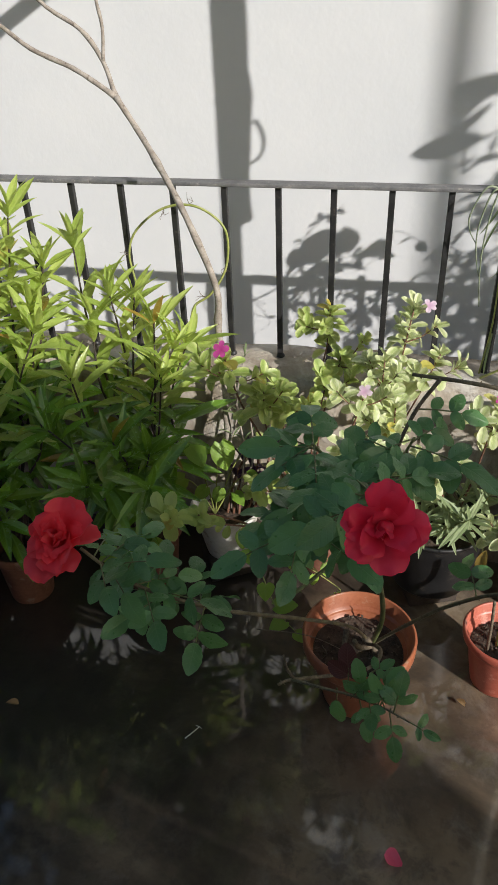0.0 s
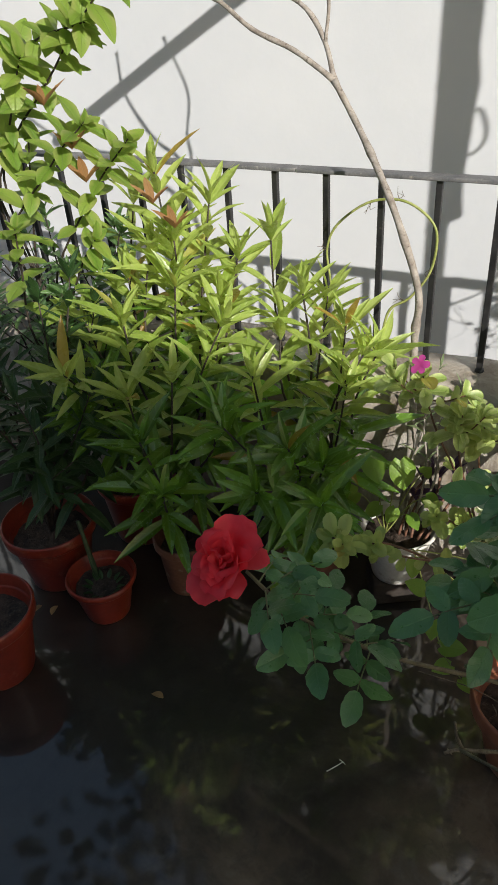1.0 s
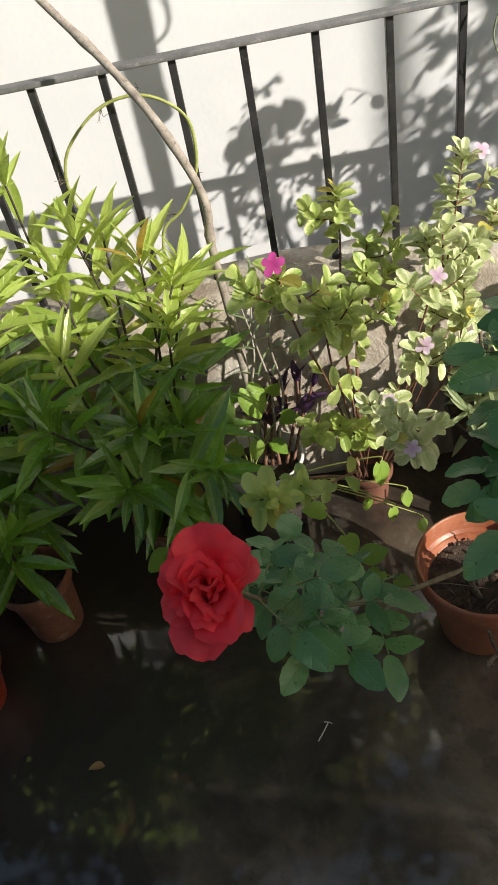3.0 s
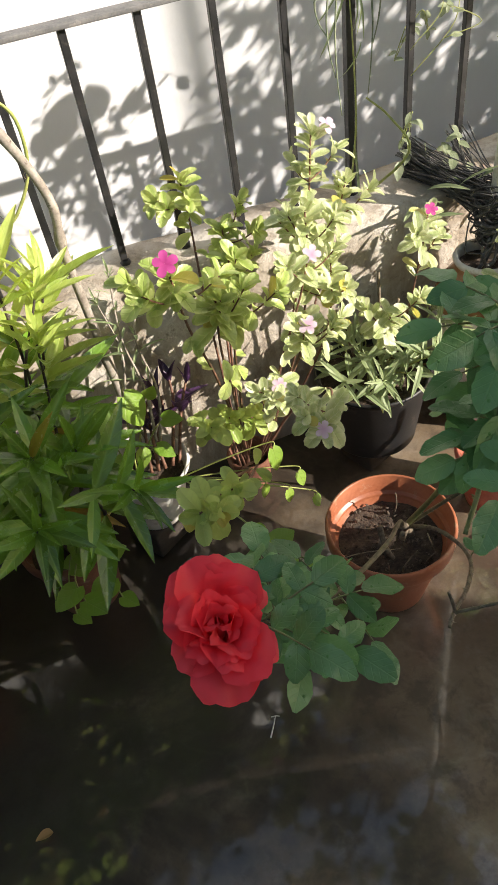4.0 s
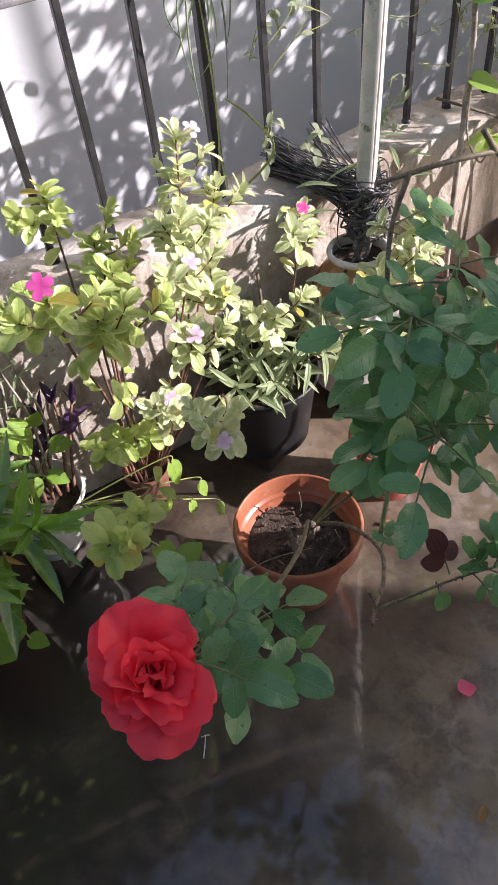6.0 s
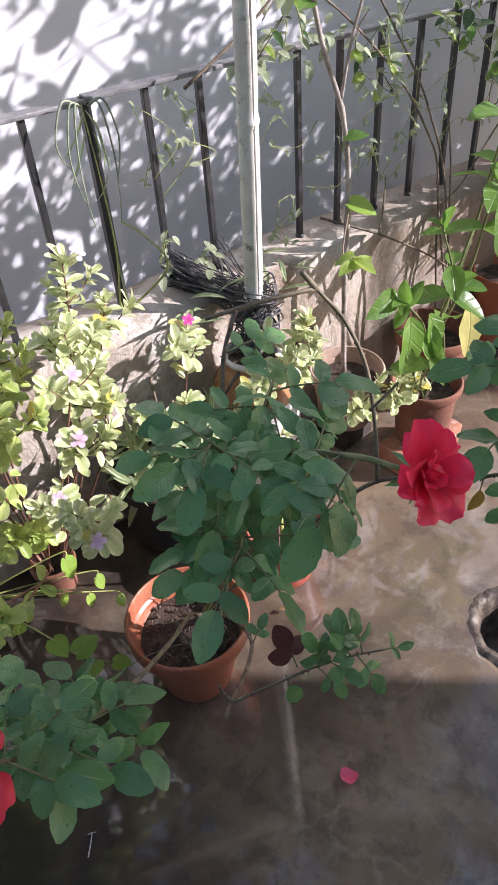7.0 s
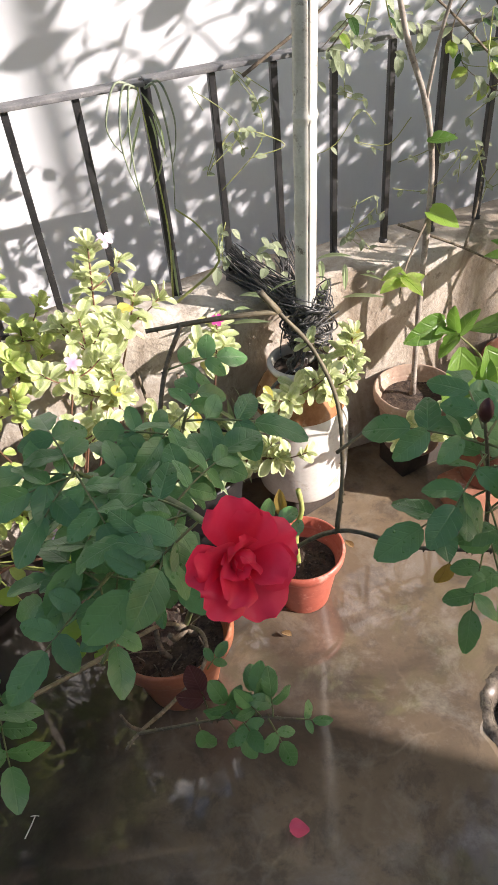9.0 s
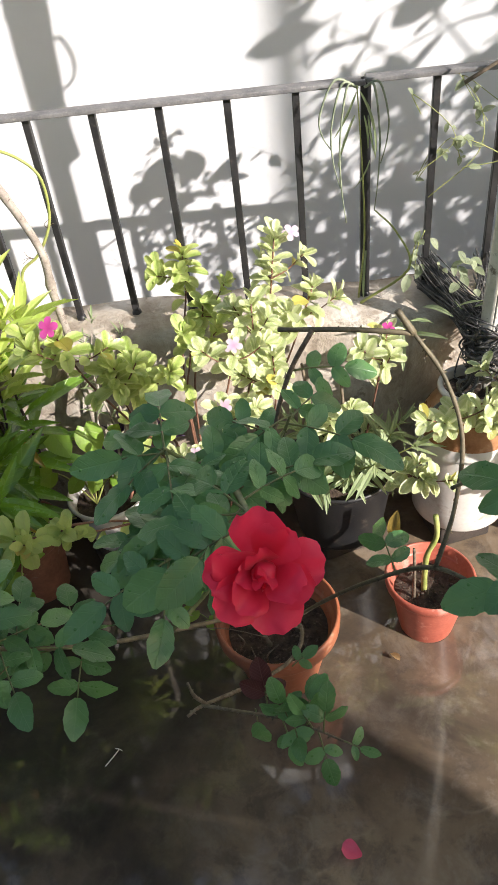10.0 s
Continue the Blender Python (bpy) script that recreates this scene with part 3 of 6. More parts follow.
tagged(part("wall_west", side_bm, HOUSE, smooth=False), "plain low rendered side wall of the terrace", "wall", kind="structure")


# ---- railing: flat top rail on square bars, a stouter post among them ----
railing = thing("railing", (0.8, 2.083, 0.52), "black iron railing with square bars and worn grey top rail", "railing")


def bar(x, half, z0, z1, name, lean=0.0):
    bm = bmesh.new()
    box(bm, -half, half, -half, half, z0, z1, 0.0012, 1)
    ob = new(name, finish(bm, name, IRON, smooth=False))
    ob.matrix_basis = pose(x, 2.083, 0, 0, lean, 0)
    return attach(ob, railing)


for k in range(-18, 12):
    rnd_bar = random.Random(k + 50)
    if k == 2:
        bar(0.554 + 0.125 * k, 0.0095, 0.50, 0.953, "post")
    else:
        bar(0.554 + 0.125 * k + rnd_bar.uniform(-0.002, 0.002), 0.0067, 0.505, 0.944, "baluster", rnd_bar.uniform(-0.15, 0.15))
foot_bm = bmesh.new()
bmesh.ops.create_icosphere(foot_bm, subdivisions=2, radius=1)
for v in foot_bm.verts:
    v.co = Vector((v.co.x * 0.011, v.co.y * 0.011, v.co.z * 0.012)) * (1 + 0.45 * noise.noise(v.co * 2.1))
FOOT = finish(foot_bm, "weld_foot", IRON)
for k in range(-14, 12):
    ob = new("weld_foot", FOOT)
    ob.matrix_basis = pose(0.554 + 0.125 * k, 2.081, 0.524, 0, 0, k * 77)
    attach(ob, railing)
for x0, x1, z in ((-1.7, -0.14, 0.0), (-0.139, 0.803, 0.0), (0.804, 2.05, 0.003)):
    bm = bmesh.new()
    box(bm, x0, x1, 2.066, 2.100, 0.944 + z, 0.953 + z, 0.002, 2)
    part("top_rail", bm, RAIL, railing, "worn grey flat bar")

# ---- pots, buckets and the bricks under them ----
def pot(name, at, height, r_rim, r_base, material, label, lip=0.030, proud=0.006, wall=0.006, soil=0.03, category="flower pot", group="", wobble=0.0, inside=None):
    """A tapered pot with a thick lip band, hollow, with soil in it."""
    ob = thing(name, at, label, category, group)
    shell = bmesh.new()
    r_neck = r_base + (r_rim - proud - r_base) * (height - lip) / height
    soil_z = height - soil
    prof = [(0, 0.004), (r_base * 0.82, 0.004), (r_base * 0.86, 0.0), (r_base * 0.98, 0.0), (r_base, 0.004),
            (r_neck - 0.001, height - lip - 0.004), (r_neck, height - lip)]
    prof += [(r_rim - 0.002, height - lip + 0.003), (r_rim, height - lip + 0.007), (r_rim + 0.0015, height - 0.006), (r_rim - 0.001, height - 0.001), (r_rim - 0.004, height),
             (r_rim - wall, height - 0.002), (r_rim - wall - 0.002, height - lip), (r_neck - wall, height - lip - 0.01), (r_neck - wall - 0.004, soil_z - 0.02), (0, soil_z - 0.022)]
    lathe(shell, prof, 48, at, wobble)
    part("pot_body", shell, material, ob)
    if soil < height:
        earth = bmesh.new()
        r_in = r_neck - wall + 0.0015 - max(0.0, soil - lip) * 0.25
        lathe(earth, [(0, soil_z + 0.004), (r_in * 0.25, soil_z + 0.003), (r_in * 0.5, soil_z), (r_in * 0.75, soil_z), (r_in, soil_z - 0.003)], 36, at)
        for v in earth.verts:
            v.co.z += 0.006 * noise.noise(v.co * 45) + 0.004 * noise.noise(v.co * 130)
        part("soil", earth, SOIL, ob, "dark damp potting soil")
    return ob


def clods(at, radius, count, seed, group):
    """Small clods, shreds and chips lying on the soil of a pot."""
    rnd = random.Random(seed)
    bm = bmesh.new()
    for _ in range(count):
        a, r = rnd.uniform(0, math.tau), radius * math.sqrt(rnd.random())
        m = Matrix.Translation((at[0] + r * math.cos(a), at[1] + r * math.sin(a), at[2] + 0.002))
        m = m @ Euler((rnd.uniform(0, 6), rnd.uniform(0, 6), rnd.uniform(0, 6))).to_matrix().to_4x4() @ Matrix.Diagonal((rnd.uniform(0.002, 0.006), rnd.uniform(0.0015, 0.004), rnd.uniform(0.0012, 0.003), 1))
        bmesh.ops.create_icosphere(bm, subdivisions=1, radius=1, matrix=m)
    ob = part("soil_clods", bm, surface("clods_" + group, (0.03, 0.02, 0.015), (0.10, 0.075, 0.052), 60.0, 0.95, 0.6, 260.0, spots=(0.20, 0.165, 0.125)), smooth=False)
    tagged(ob, "crumbs of soil and dry bits on the " + group, "soil", kind="stuff")


def brick(at, turn, label="worn red clay brick lying flat on the floor", size=(0.215, 0.105, 0.068), material=None):
    bm = bmesh.new()
    box(bm, -size[0] / 2, size[0] / 2, -size[1] / 2, size[1] / 2, 0, size[2], 0.006, 2)
    for v in bm.verts:
        v.co += Vector((noise.noise(v.co * 40 + Vector(at)), noise.noise(v.co * 40), 0)) * 0.004
    ob = part("brick", bm, material or BRICK)
    ob.matrix_basis = pose(*at, 0, 0, turn)
    return tagged(ob, label, "brick", "bricks under the pots")


pot("flower_pot", (0.572, 1.507, 0), 0.195, 0.118, 0.072, TERRACOTTA, "large orange terracotta plastic pot holding a cut-back rose", lip=0.042, soil=0.055)
clods((0.572, 1.507, 0.143), 0.090, 60, 4, "rose pot soil")
pot("flower_pot", (0.878, 1.602, 0), 0.154, 0.088, 0.056, FADED_RED, "small faded red plastic pot with a pruned green stump", lip=0.026, soil=0.045)
clods((0.878, 1.602, 0.111), 0.060, 60, 5, "small pot soil")
pot("flower_pot", (0.722, 1.846, 0.068), 0.185, 0.124, 0.096, BLACK_POT, "black plastic bucket pot with pale narrow-leaved plant", lip=0.014, proud=0.004, soil=0.025)
pot("flower_pot", (0.202, 1.850, 0.068), 0.146, 0.092, 0.058, WHITE_POT, "stained white bowl-shaped pot with purple-leaved plants", lip=0.016, proud=0.004, soil=0.03)
pot("flower_pot", (1.300, 1.885, 0.068), 0.165, 0.098, 0.070, CLAY_PALE, "lime-stained clay pot holding a bare-stemmed sapling", lip=0.032, soil=0.04, wobble=0.02)
pot("flower_pot", (1.600, 1.865, 0.068), 0.17, 0.108, 0.076, CLAY_DARK, "broad clay pot standing behind the leafy plant", lip=0.034, soil=0.05)
pot("flower_pot", (1.400, 1.700, 0.072), 0.175, 0.088, 0.066, CLAY_DARK, "brown clay pot with a broad-leaved green plant", lip=0.030, soil=0.04)
pot("flower_pot", (1.930, 1.900, 0.068), 0.22, 0.100, 0.074, TERRACOTTA, "orange plastic pot near the railing", lip=0.034, soil=0.03)
pot("flower_pot", (-0.432, 1.500, 0), 0.122, 0.086, 0.056, BRICK_RED, "small red plastic pot with a cactus stem", lip=0.022, soil=0.035)
pot("flower_pot", (-0.555, 1.250, 0), 0.195, 0.112, 0.074, BRICK_RED, "red plastic pot standing on the shaded floor", lip=0.036, soil=0.05)
pot("flower_pot", (-0.630, 1.560, 0), 0.185, 0.120, 0.080, BRICK_RED, "wide red plastic pot under the shrubs", lip=0.036, soil=0.05)
pot("flower_pot", (-0.290, 1.665, 0), 0.165, 0.076, 0.055, CLAY_DARK, "dark red pot of the lance-leaved shrub", lip=0.030, soil=0.04)
pot("flower_pot", (0.010, 1.770, 0), 0.190, 0.092, 0.066, CLAY_DARK, "dark red pot hidden beneath the shrub", lip=0.030, soil=0.04)
pot("flower_pot", (0.437, 1.895, 0.0), 0.090, 0.052, 0.040, CLAY_DARK, "low dark clay pot of the pink periwinkle", lip=0.028, soil=0.03)
pot("flower_pot", (-0.520, 1.800, 0), 0.200, 0.110, 0.080, BRICK_RED, "red pot of the variegated shrub", lip=0.034, soil=0.04)
JAR_WHITE = surface("cream_glaze", (0.60, 0.57, 0.52), (0.78, 0.76, 0.72), 6.0, 0.22, 0.12, 120.0, spots=(0.48, 0.42, 0.35))
JAR_BROWN = surface("brown_glaze", (0.22, 0.095, 0.040), (0.40, 0.20, 0.095), 9.0, 0.26, 0.15, 120.0, spots=(0.46, 0.28, 0.16))
JAR_AT = (0.992, 1.862, 0.085)
jar = thing("stoneware_jar", JAR_AT, "cream stoneware jar with brown shoulder, used as a planter", "jar")
for name, material, prof in (
        ("jar_body", JAR_WHITE, [(0, 0.0), (0.088, 0.0), (0.097, 0.004), (0.102, 0.012), (0.106, 0.06), (0.107, 0.14), (0.106, 0.20), (0.104, 0.226), (0.1005, 0.238)]),
        ("jar_shoulder", JAR_BROWN, [(0.1012, 0.237), (0.098, 0.252), (0.090, 0.272), (0.078, 0.292), (0.066, 0.306), (0.0615, 0.314), (0.0605, 0.326)]),
        ("jar_rim", JAR_WHITE, [(0.0600, 0.325), (0.0655, 0.328), (0.0670, 0.334), (0.0645, 0.340), (0.0590, 0.341), (0.0555, 0.336), (0.0545, 0.318), (0.060, 0.295)])):
    bm = bmesh.new()
    lathe(bm, prof, 56, JAR_AT, 0.006)
    part(name, bm, material, jar)
bm = bmesh.new()
lathe(bm, [(0, 0.322), (0.02, 0.321), (0.04, 0.320), (0.056, 0.317)], 30, JAR_AT)
for v in bm.verts:
    v.co.z += 0.004 * noise.noise(v.co * 60)
part("soil", bm, SOIL, jar, "dark damp potting soil")
SMALL = (0.125, 0.095, 0.066)
for x, y, turn in ((0.722, 1.846, 20), (1.300, 1.885, 10), (1.600, 1.865, 5), (1.930, 1.900, 12), (0.202, 1.845, 30)):
    brick((x, y, 0.001), turn, "half clay brick under a pot, coloured dark as shade", SMALL, DARK_BRICK)
brick((1.40, 1.70, 0.002), 6, "worn red clay brick under the brown pot", (0.215, 0.105, 0.0695))
brick((0.992, 1.862, 0.001), 15, "half clay brick under the stoneware jar, coloured dark as shade", (0.125, 0.095, 0.0835), DARK_BRICK)

# ---- bamboo pole tied to the railing with black cord ----
pole = thing("bamboo_pole", (1.02, 1.885, 0.40), "tall grey weathered bamboo pole, split along its length", "pole")


def bamboo(p0, p1, radius, nodes, name):
    bm = bmesh.new()
    p0, p1 = Vector(p0), Vector(p1)
    axis = (p1 - p0).normalized()
    length = (p1 - p0).length
    side = axis.orthogonal().normalized()
    face = axis.cross(side)
    rings = []
    steps = sorted(set([i * 0.06 for i in range(int(length / 0.06) + 1)] + [n + d for n in nodes for d in (-0.012, -0.005, -0.002, 0.001, 0.005, 0.014)] + [length]))
    for s in steps:
        near = min((abs(s - n) for n in nodes), default=1)
        r = radius * (1 + 0.11 * math.exp(-(near / 0.006) ** 2) - 0.05 * math.exp(-((near - 0.012) / 0.006) ** 2))
        ring = []
        for k in range(128):
            a = math.tau * k / 128
            way = side * math.sin(a) + face * -math.cos(a)
            # slightly flattened sides, and an open crack down the side that faces the terrace
            turn = (math.atan2(way.y, way.x) - radians(260 + 5 * math.sin(s * 3.1)) + math.pi) % math.tau - math.pi
            square = (abs(math.cos(turn + math.pi / 4)) ** 3 + abs(math.sin(turn + math.pi / 4)) ** 3) ** (-1 / 3)
            rr = r * (0.35 + 0.65 * square) * 0.96
            if abs(turn) < 0.05 and near > 0.010:
                rr *= 0.45
            ring.append(bm.verts.new(p0 + axis * s + way * rr))
        rings.append(ring)
    for a, b in zip(rings, rings[1:]):
        for k in range(128):
            bm.faces.new((a[k], a[(k + 1) % 128], b[(k + 1) % 128], b[k]))
    bm.faces.new(rings[0][::-1]), bm.faces.new(rings[-1])
    return part(name, bm, BAMBOO, pole)


bamboo((1.018, 1.882, 0.405), (1.055, 1.850, 2.45), 0.0202, (0.135, 0.50, 0.88, 1.27, 1.66), "pole_shaft")
cross = bmesh.new()
tube(cross, smooth_line([(1.06, 1.885, 2.212), (0.345, 1.94, 1.827), (-0.23, 1.94, 1.517), (-0.42, 1.94, 1.415)], 5), 0.022, 0.019, 10, 0.1)
ROD = part("slanting_rod", cross, TWIG)
ROD = tagged(ROD, "rough dark wooden rod tied across the pole", "rod")
# unseen cane added high on the pole to widen its shadow on the wall
splint = bmesh.new()
tube(splint, smooth_line([(1.053, 1.885, 1.30), (1.066, 1.880, 1.65), (1.070, 1.872, 2.05), (1.078, 1.868, 2.40)], 5), 0.0150, 0.0150, 12, 0.25, 3)
part("second_cane", splint, BAMBOO, pole, "unseen cane added alongside to widen the pole shadow")
wire = bmesh.new()
tube(wire, smooth_line([(1.085, 1.850, 1.515), (1.110, 1.853, 1.590), (1.135, 1.853, 1.615), (1.155, 1.853, 1.590), (1.162, 1.853, 1.555), (1.150, 1.853, 1.520), (1.120, 1.853, 1.500), (1.080, 1.850, 1.500)], 6), 0.0042, 0.0042, 6)
part("wire_loop", wire, ROPE, pole, "loop of black wire")

rnd_cord = random.Random(11)
binding = thing("cord_binding", (1.03, 1.90, 0.50), "tangle of black plastic cord binding the pole to the railing bars", "cord")
for k in range(110):
    bm = bmesh.new()
    bx = rnd_cord.choice((0.929, 0.929, 0.929, 0.929, 1.054))
    zz = rnd_cord.uniform(0.528, 0.605)
    start = Vector((bx + rnd_cord.uniform(-0.02, 0.02), 2.083 + rnd_cord.uniform(-0.016, 0.02), zz))
    end = Vector((1.025 + rnd_cord.uniform(-0.04, 0.035), 1.875 + rnd_cord.uniform(-0.025, 0.03), 0.515 + rnd_cord.uniform(-0.030, 0.045)))
    pts = [start]
    for f in (0.25, 0.5, 0.75):
        pts.append(start.lerp(end, f) + Vector((rnd_cord.uniform(-0.004, 0.004), rnd_cord.uniform(-0.004, 0.004), rnd_cord.uniform(-0.010, 0.002))))
    tube(bm, smooth_line(pts + [end], 4), rnd_cord.uniform(0.0010, 0.0026), 0.0014, 5, 0.4)
    part("cord", bm, ROPE, binding)
for k in range(52):
    bm = bmesh.new()
    pts, a = [], rnd_cord.uniform(0, math.tau)
    zc = rnd_cord.uniform(0.450, 0.560)
    rr = rnd_cord.uniform(0.023, 0.050)
    for j in range(rnd_cord.randint(4, 8)):
        a += rnd_cord.uniform(0.6, 1.5)
        pts.append((1.024 + rr * math.cos(a) * rnd_cord.uniform(0.8, 1.35), 1.880 + rr * math.sin(a) * rnd_cord.uniform(0.8, 1.35), zc + rnd_cord.uniform(-0.035, 0.026)))
    tube(bm, smooth_line(pts, 5), rnd_cord.uniform(0.0010, 0.0034), 0.0014, 5, 0.4)
    part("cord", bm, ROPE, binding)
for pts in ([(1.00, 1.845, 0.47), (0.985, 1.825, 0.435), (0.962, 1.82, 0.43), (0.955, 1.825, 0.452), (0.972, 1.83, 0.458)],
            [(1.00, 1.85, 0.48), (0.975, 1.84, 0.43), (0.93, 1.835, 0.40), (0.905, 1.835, 0.375), (0.89, 1.84, 0.345), (0.925, 1.835, 0.325), (0.955, 1.83, 0.335)],
            [(0.985, 1.85, 0.47), (0.965, 1.845, 0.40), (0.96, 1.842, 0.345)]):
    bm = bmesh.new()
    tube(bm, smooth_line(pts, 6), 0.0042, 0.0035, 6, 0.2)
    part("cord", bm, ROPE, binding)

# ---- the rose bush in the orange pot, with two red blooms ----
rose = thing("rose_bush", (0.572, 1.507, 0.14), "thorny rose bush with dull green leaves and two red blooms", "rose bush")
rr = random.Random(21)


def cane(points, r0, r1, material=CANE, prickles=0, size=0.006, name="cane", parent=None):
    line = smooth_line(points, 6)
    bm = bmesh.new()
    tube(bm, line, r0, r1, 8, 0.18)
    if prickles:
        thorns(bm, line, prickles, size, rr)
    part(name, bm, material, parent or rose)
    return line


def rose_spray(at, heading, face, size, meshes=ROSE, pairs=2, parent=None, droop=0.15):
    """A rose leaf: a stalk with one leaflet at the tip and pairs along it."""
    heading, face = Vector(heading).normalized(), Vector(face).normalized()
    side = heading.cross(face).normalized()
    length = size * (0.45 + 0.62 * pairs)
    pts = [Vector(at) + heading * length * f - Vector((0, 0, droop * length * f * f)) for f in (0, 0.35, 0.7, 1.0)]
    line = smooth_line(pts, 3)
    bm = bmesh.new()
    tube(bm, line, 0.0013, 0.0009, 5)
    stalk = part("leaf_stalk", bm, GREEN_CANE, parent or rose)
    host = parent or rose
    tip, d = at_run(line, 0.999)
    leaf(meshes, tip, jitter(d, 0.1, rr), jitter(face, 0.42, rr), size * rr.uniform(1.05, 1.2), host, rr, "leaflet")
    for k in range(pairs):
        p, d = at_run(line, (0.74 - 0.42 * k) if pairs > 1 else 0.62)
        for s in (-1, 1):
            leaf(meshes, p, jitter(d * 0.42 + side * s, 0.14, rr), jitter(face + side * s * 0.12, 0.45, rr), size * rr.uniform(0.78, 1.0) * (1 - 0.12 * k), host, rr, "leaflet")


# stumps in the pot
BASE = Vector((0.60, 1.505, 0.165))
cane([(0.615, 1.50, 0.13), (0.602, 1.50, 0.17), (0.585, 1.485, 0.20)], 0.0085, 0.0075, TWIG, 6)
cane([(0.56, 1.47, 0.13), (0.545, 1.475, 0.165), (0.545, 1.50, 0.205)], 0.0065, 0.0055, TWIG, 7)
cane([(0.60, 1.50, 0.165), (0.575, 1.47, 0.19), (0.565, 1.455, 0.225)], 0.0065, 0.0052, TWIG, 5)
for x, y, h in ((0.53, 1.44, 0.05), (0.555, 1.43, 0.07), (0.63, 1.45, 0.06), (0.50, 1.47, 0.045), (0.60, 1.43, 0.05), (0.61, 1.56, 0.06)):
    cane([(x, y, 0.135), (x + rr.uniform(-0.01, 0.01), y - 0.006, 0.14 + h / 2), (x + rr.uniform(-0.02, 0.02), y + rr.uniform(-0.02, 0.01), 0.14 + h)], 0.0018, 0.0011, TWIG, name="twig")
# the gnarled low twig that hangs over the pot's edge, and the leafy shoot that runs from its foot
cane([(0.605, 1.50, 0.17), (0.618, 1.44, 0.225), (0.612, 1.37, 0.275), (0.585, 1.30, 0.33), (0.530, 1.235, 0.385), (0.480, 1.195, 0.415), (0.462, 1.178, 0.42)], 0.0042, 0.0024, TWIG, 34, 0.0050)
cane([(0.485, 1.198, 0.413), (0.474, 1.192, 0.445), (0.468, 1.196, 0.470)], 0.0026, 0.0020, TWIG, 5, 0.004)
shoot = cane([(0.480, 1.195, 0.416), (0.530, 1.172, 0.438), (0.580, 1.148, 0.462), (0.625, 1.120, 0.484), (0.662, 1.096, 0.494)], 0.0026, 0.0013, CANE, 18, 0.0045)

# cane to the scarlet bloom
line1 = cane([BASE, (0.555, 1.45, 0.27), (0.47, 1.345, 0.39), (0.365, 1.255, 0.485), (0.290, 1.200, 0.560), (0.238, 1.160, 0.63), (0.196, 1.138, 0.700)], 0.0040, 0.0024, CANE, 18, 0.0045)
# cane to the crimson bloom
line2 = cane([BASE, (0.615, 1.44, 0.32), (0.60, 1.35, 0.52), (0.575, 1.27, 0.70), (0.57, 1.19, 0.82), (0.590, 1.095, 0.875), (0.600, 1.045, 0.89)], 0.0052, 0.0026, GREEN_CANE, 22, 0.005)
line2b = cane([(0.577, 1.28, 0.68), (0.555, 1.25, 0.76), (0.525, 1.22, 0.83), (0.505, 1.205, 0.865)], 0.0032, 0.0018, GREEN_CANE, 8, 0.004)
line2d = cane([(0.578, 1.28, 0.67), (0.545, 1.225, 0.72), (0.515, 1.18, 0.75), (0.495, 1.15, 0.765)], 0.0032, 0.0018, GREEN_CANE, 8, 0.004)
line2c = cane([(0.573, 1.25, 0.74), (0.61, 1.265, 0.80), (0.63, 1.27, 0.845)], 0.0030, 0.0016, GREEN_CANE, 6, 0.004)
cane([(0.58, 1.29, 0.66), (0.51, 1.22, 0.62), (0.47, 1.185, 0.60)], 0.0034, 0.0026, GREEN_CANE, 9, 0.006)
# the long thorny cane that runs across to the far sprays, and its upright branch
line3 = cane([BASE, (0.66, 1.42, 0.33), (0.72, 1.32, 0.50), (0.79, 1.254, 0.602), (0.86, 1.19, 0.606), (0.93, 1.145, 0.615), (1.02, 1.09, 0.63), (1.10, 1.05, 0.66)], 0.0036, 0.0022, CANE, 70, 0.0055)
cane([(0.79, 1.254, 0.602), (0.815, 1.29, 0.665), (0.825, 1.325, 0.745), (0.805, 1.35, 0.815), (0.770, 1.366, 0.868)], 0.0032, 0.0026, CANE, 22, 0.005)
cane([(0.770, 1.366, 0.868), (0.70, 1.378, 0.872), (0.621, 1.392, 0.871)], 0.0034, 0.0028, CANE, 8, 0.005)
cane([(0.770, 1.366, 0.868), (0.752, 1.372, 0.895)], 0.0042, 0.0036, CANE, 2, 0.005)
cane([(0.660, 1.384, 0.872), (0.632, 1.375, 0.825), (0.612, 1.355, 0.775), (0.60, 1.33, 0.72)], 0.0030, 0.0026, TWIG, 5, 0.005)
line5 = cane([(0.93, 1.145, 0.615), (0.905, 1.125, 0.72), (0.875, 1.105, 0.82), (0.856, 1.095, 0.880)], 0.0030, 0.0016, CANE, 16, 0.004)
cane([(0.812, 1.30, 0.69), (0.835, 1.29, 0.715), (0.848, 1.285, 0.73)], 0.0026, 0.0018, CANE, 2, 0.004)

def sprays_at(line, rows, size):
    """Leaves at runs of a cane, each with its bearing in degrees and its rise; blades face up and to the terrace."""
    for u, bearing, rise in rows:
        p, d = at_run(line, u)
        heading = Vector((math.cos(radians(bearing)), math.sin(radians(bearing)), rise))
        rose_spray(p, heading, jitter((-0.05, -0.42, 0.9), 0.42, rr), size * rr.uniform(0.88, 1.14), pairs=2 if rr.random() < 0.8 else 1)


# leaves round the scarlet bloom
sprays_at(line1, ((0.78, 40, -0.10), (0.95, 95, -0.09), (0.92, 300, 0.35), (0.56, 275, 0.20), (0.75, 300, 0.19), (0.59, 50, -0.20), (0.83, 80, 0.40), (0.66, 165, -0.05), (0.72, 0, 0.06)), 0.042)
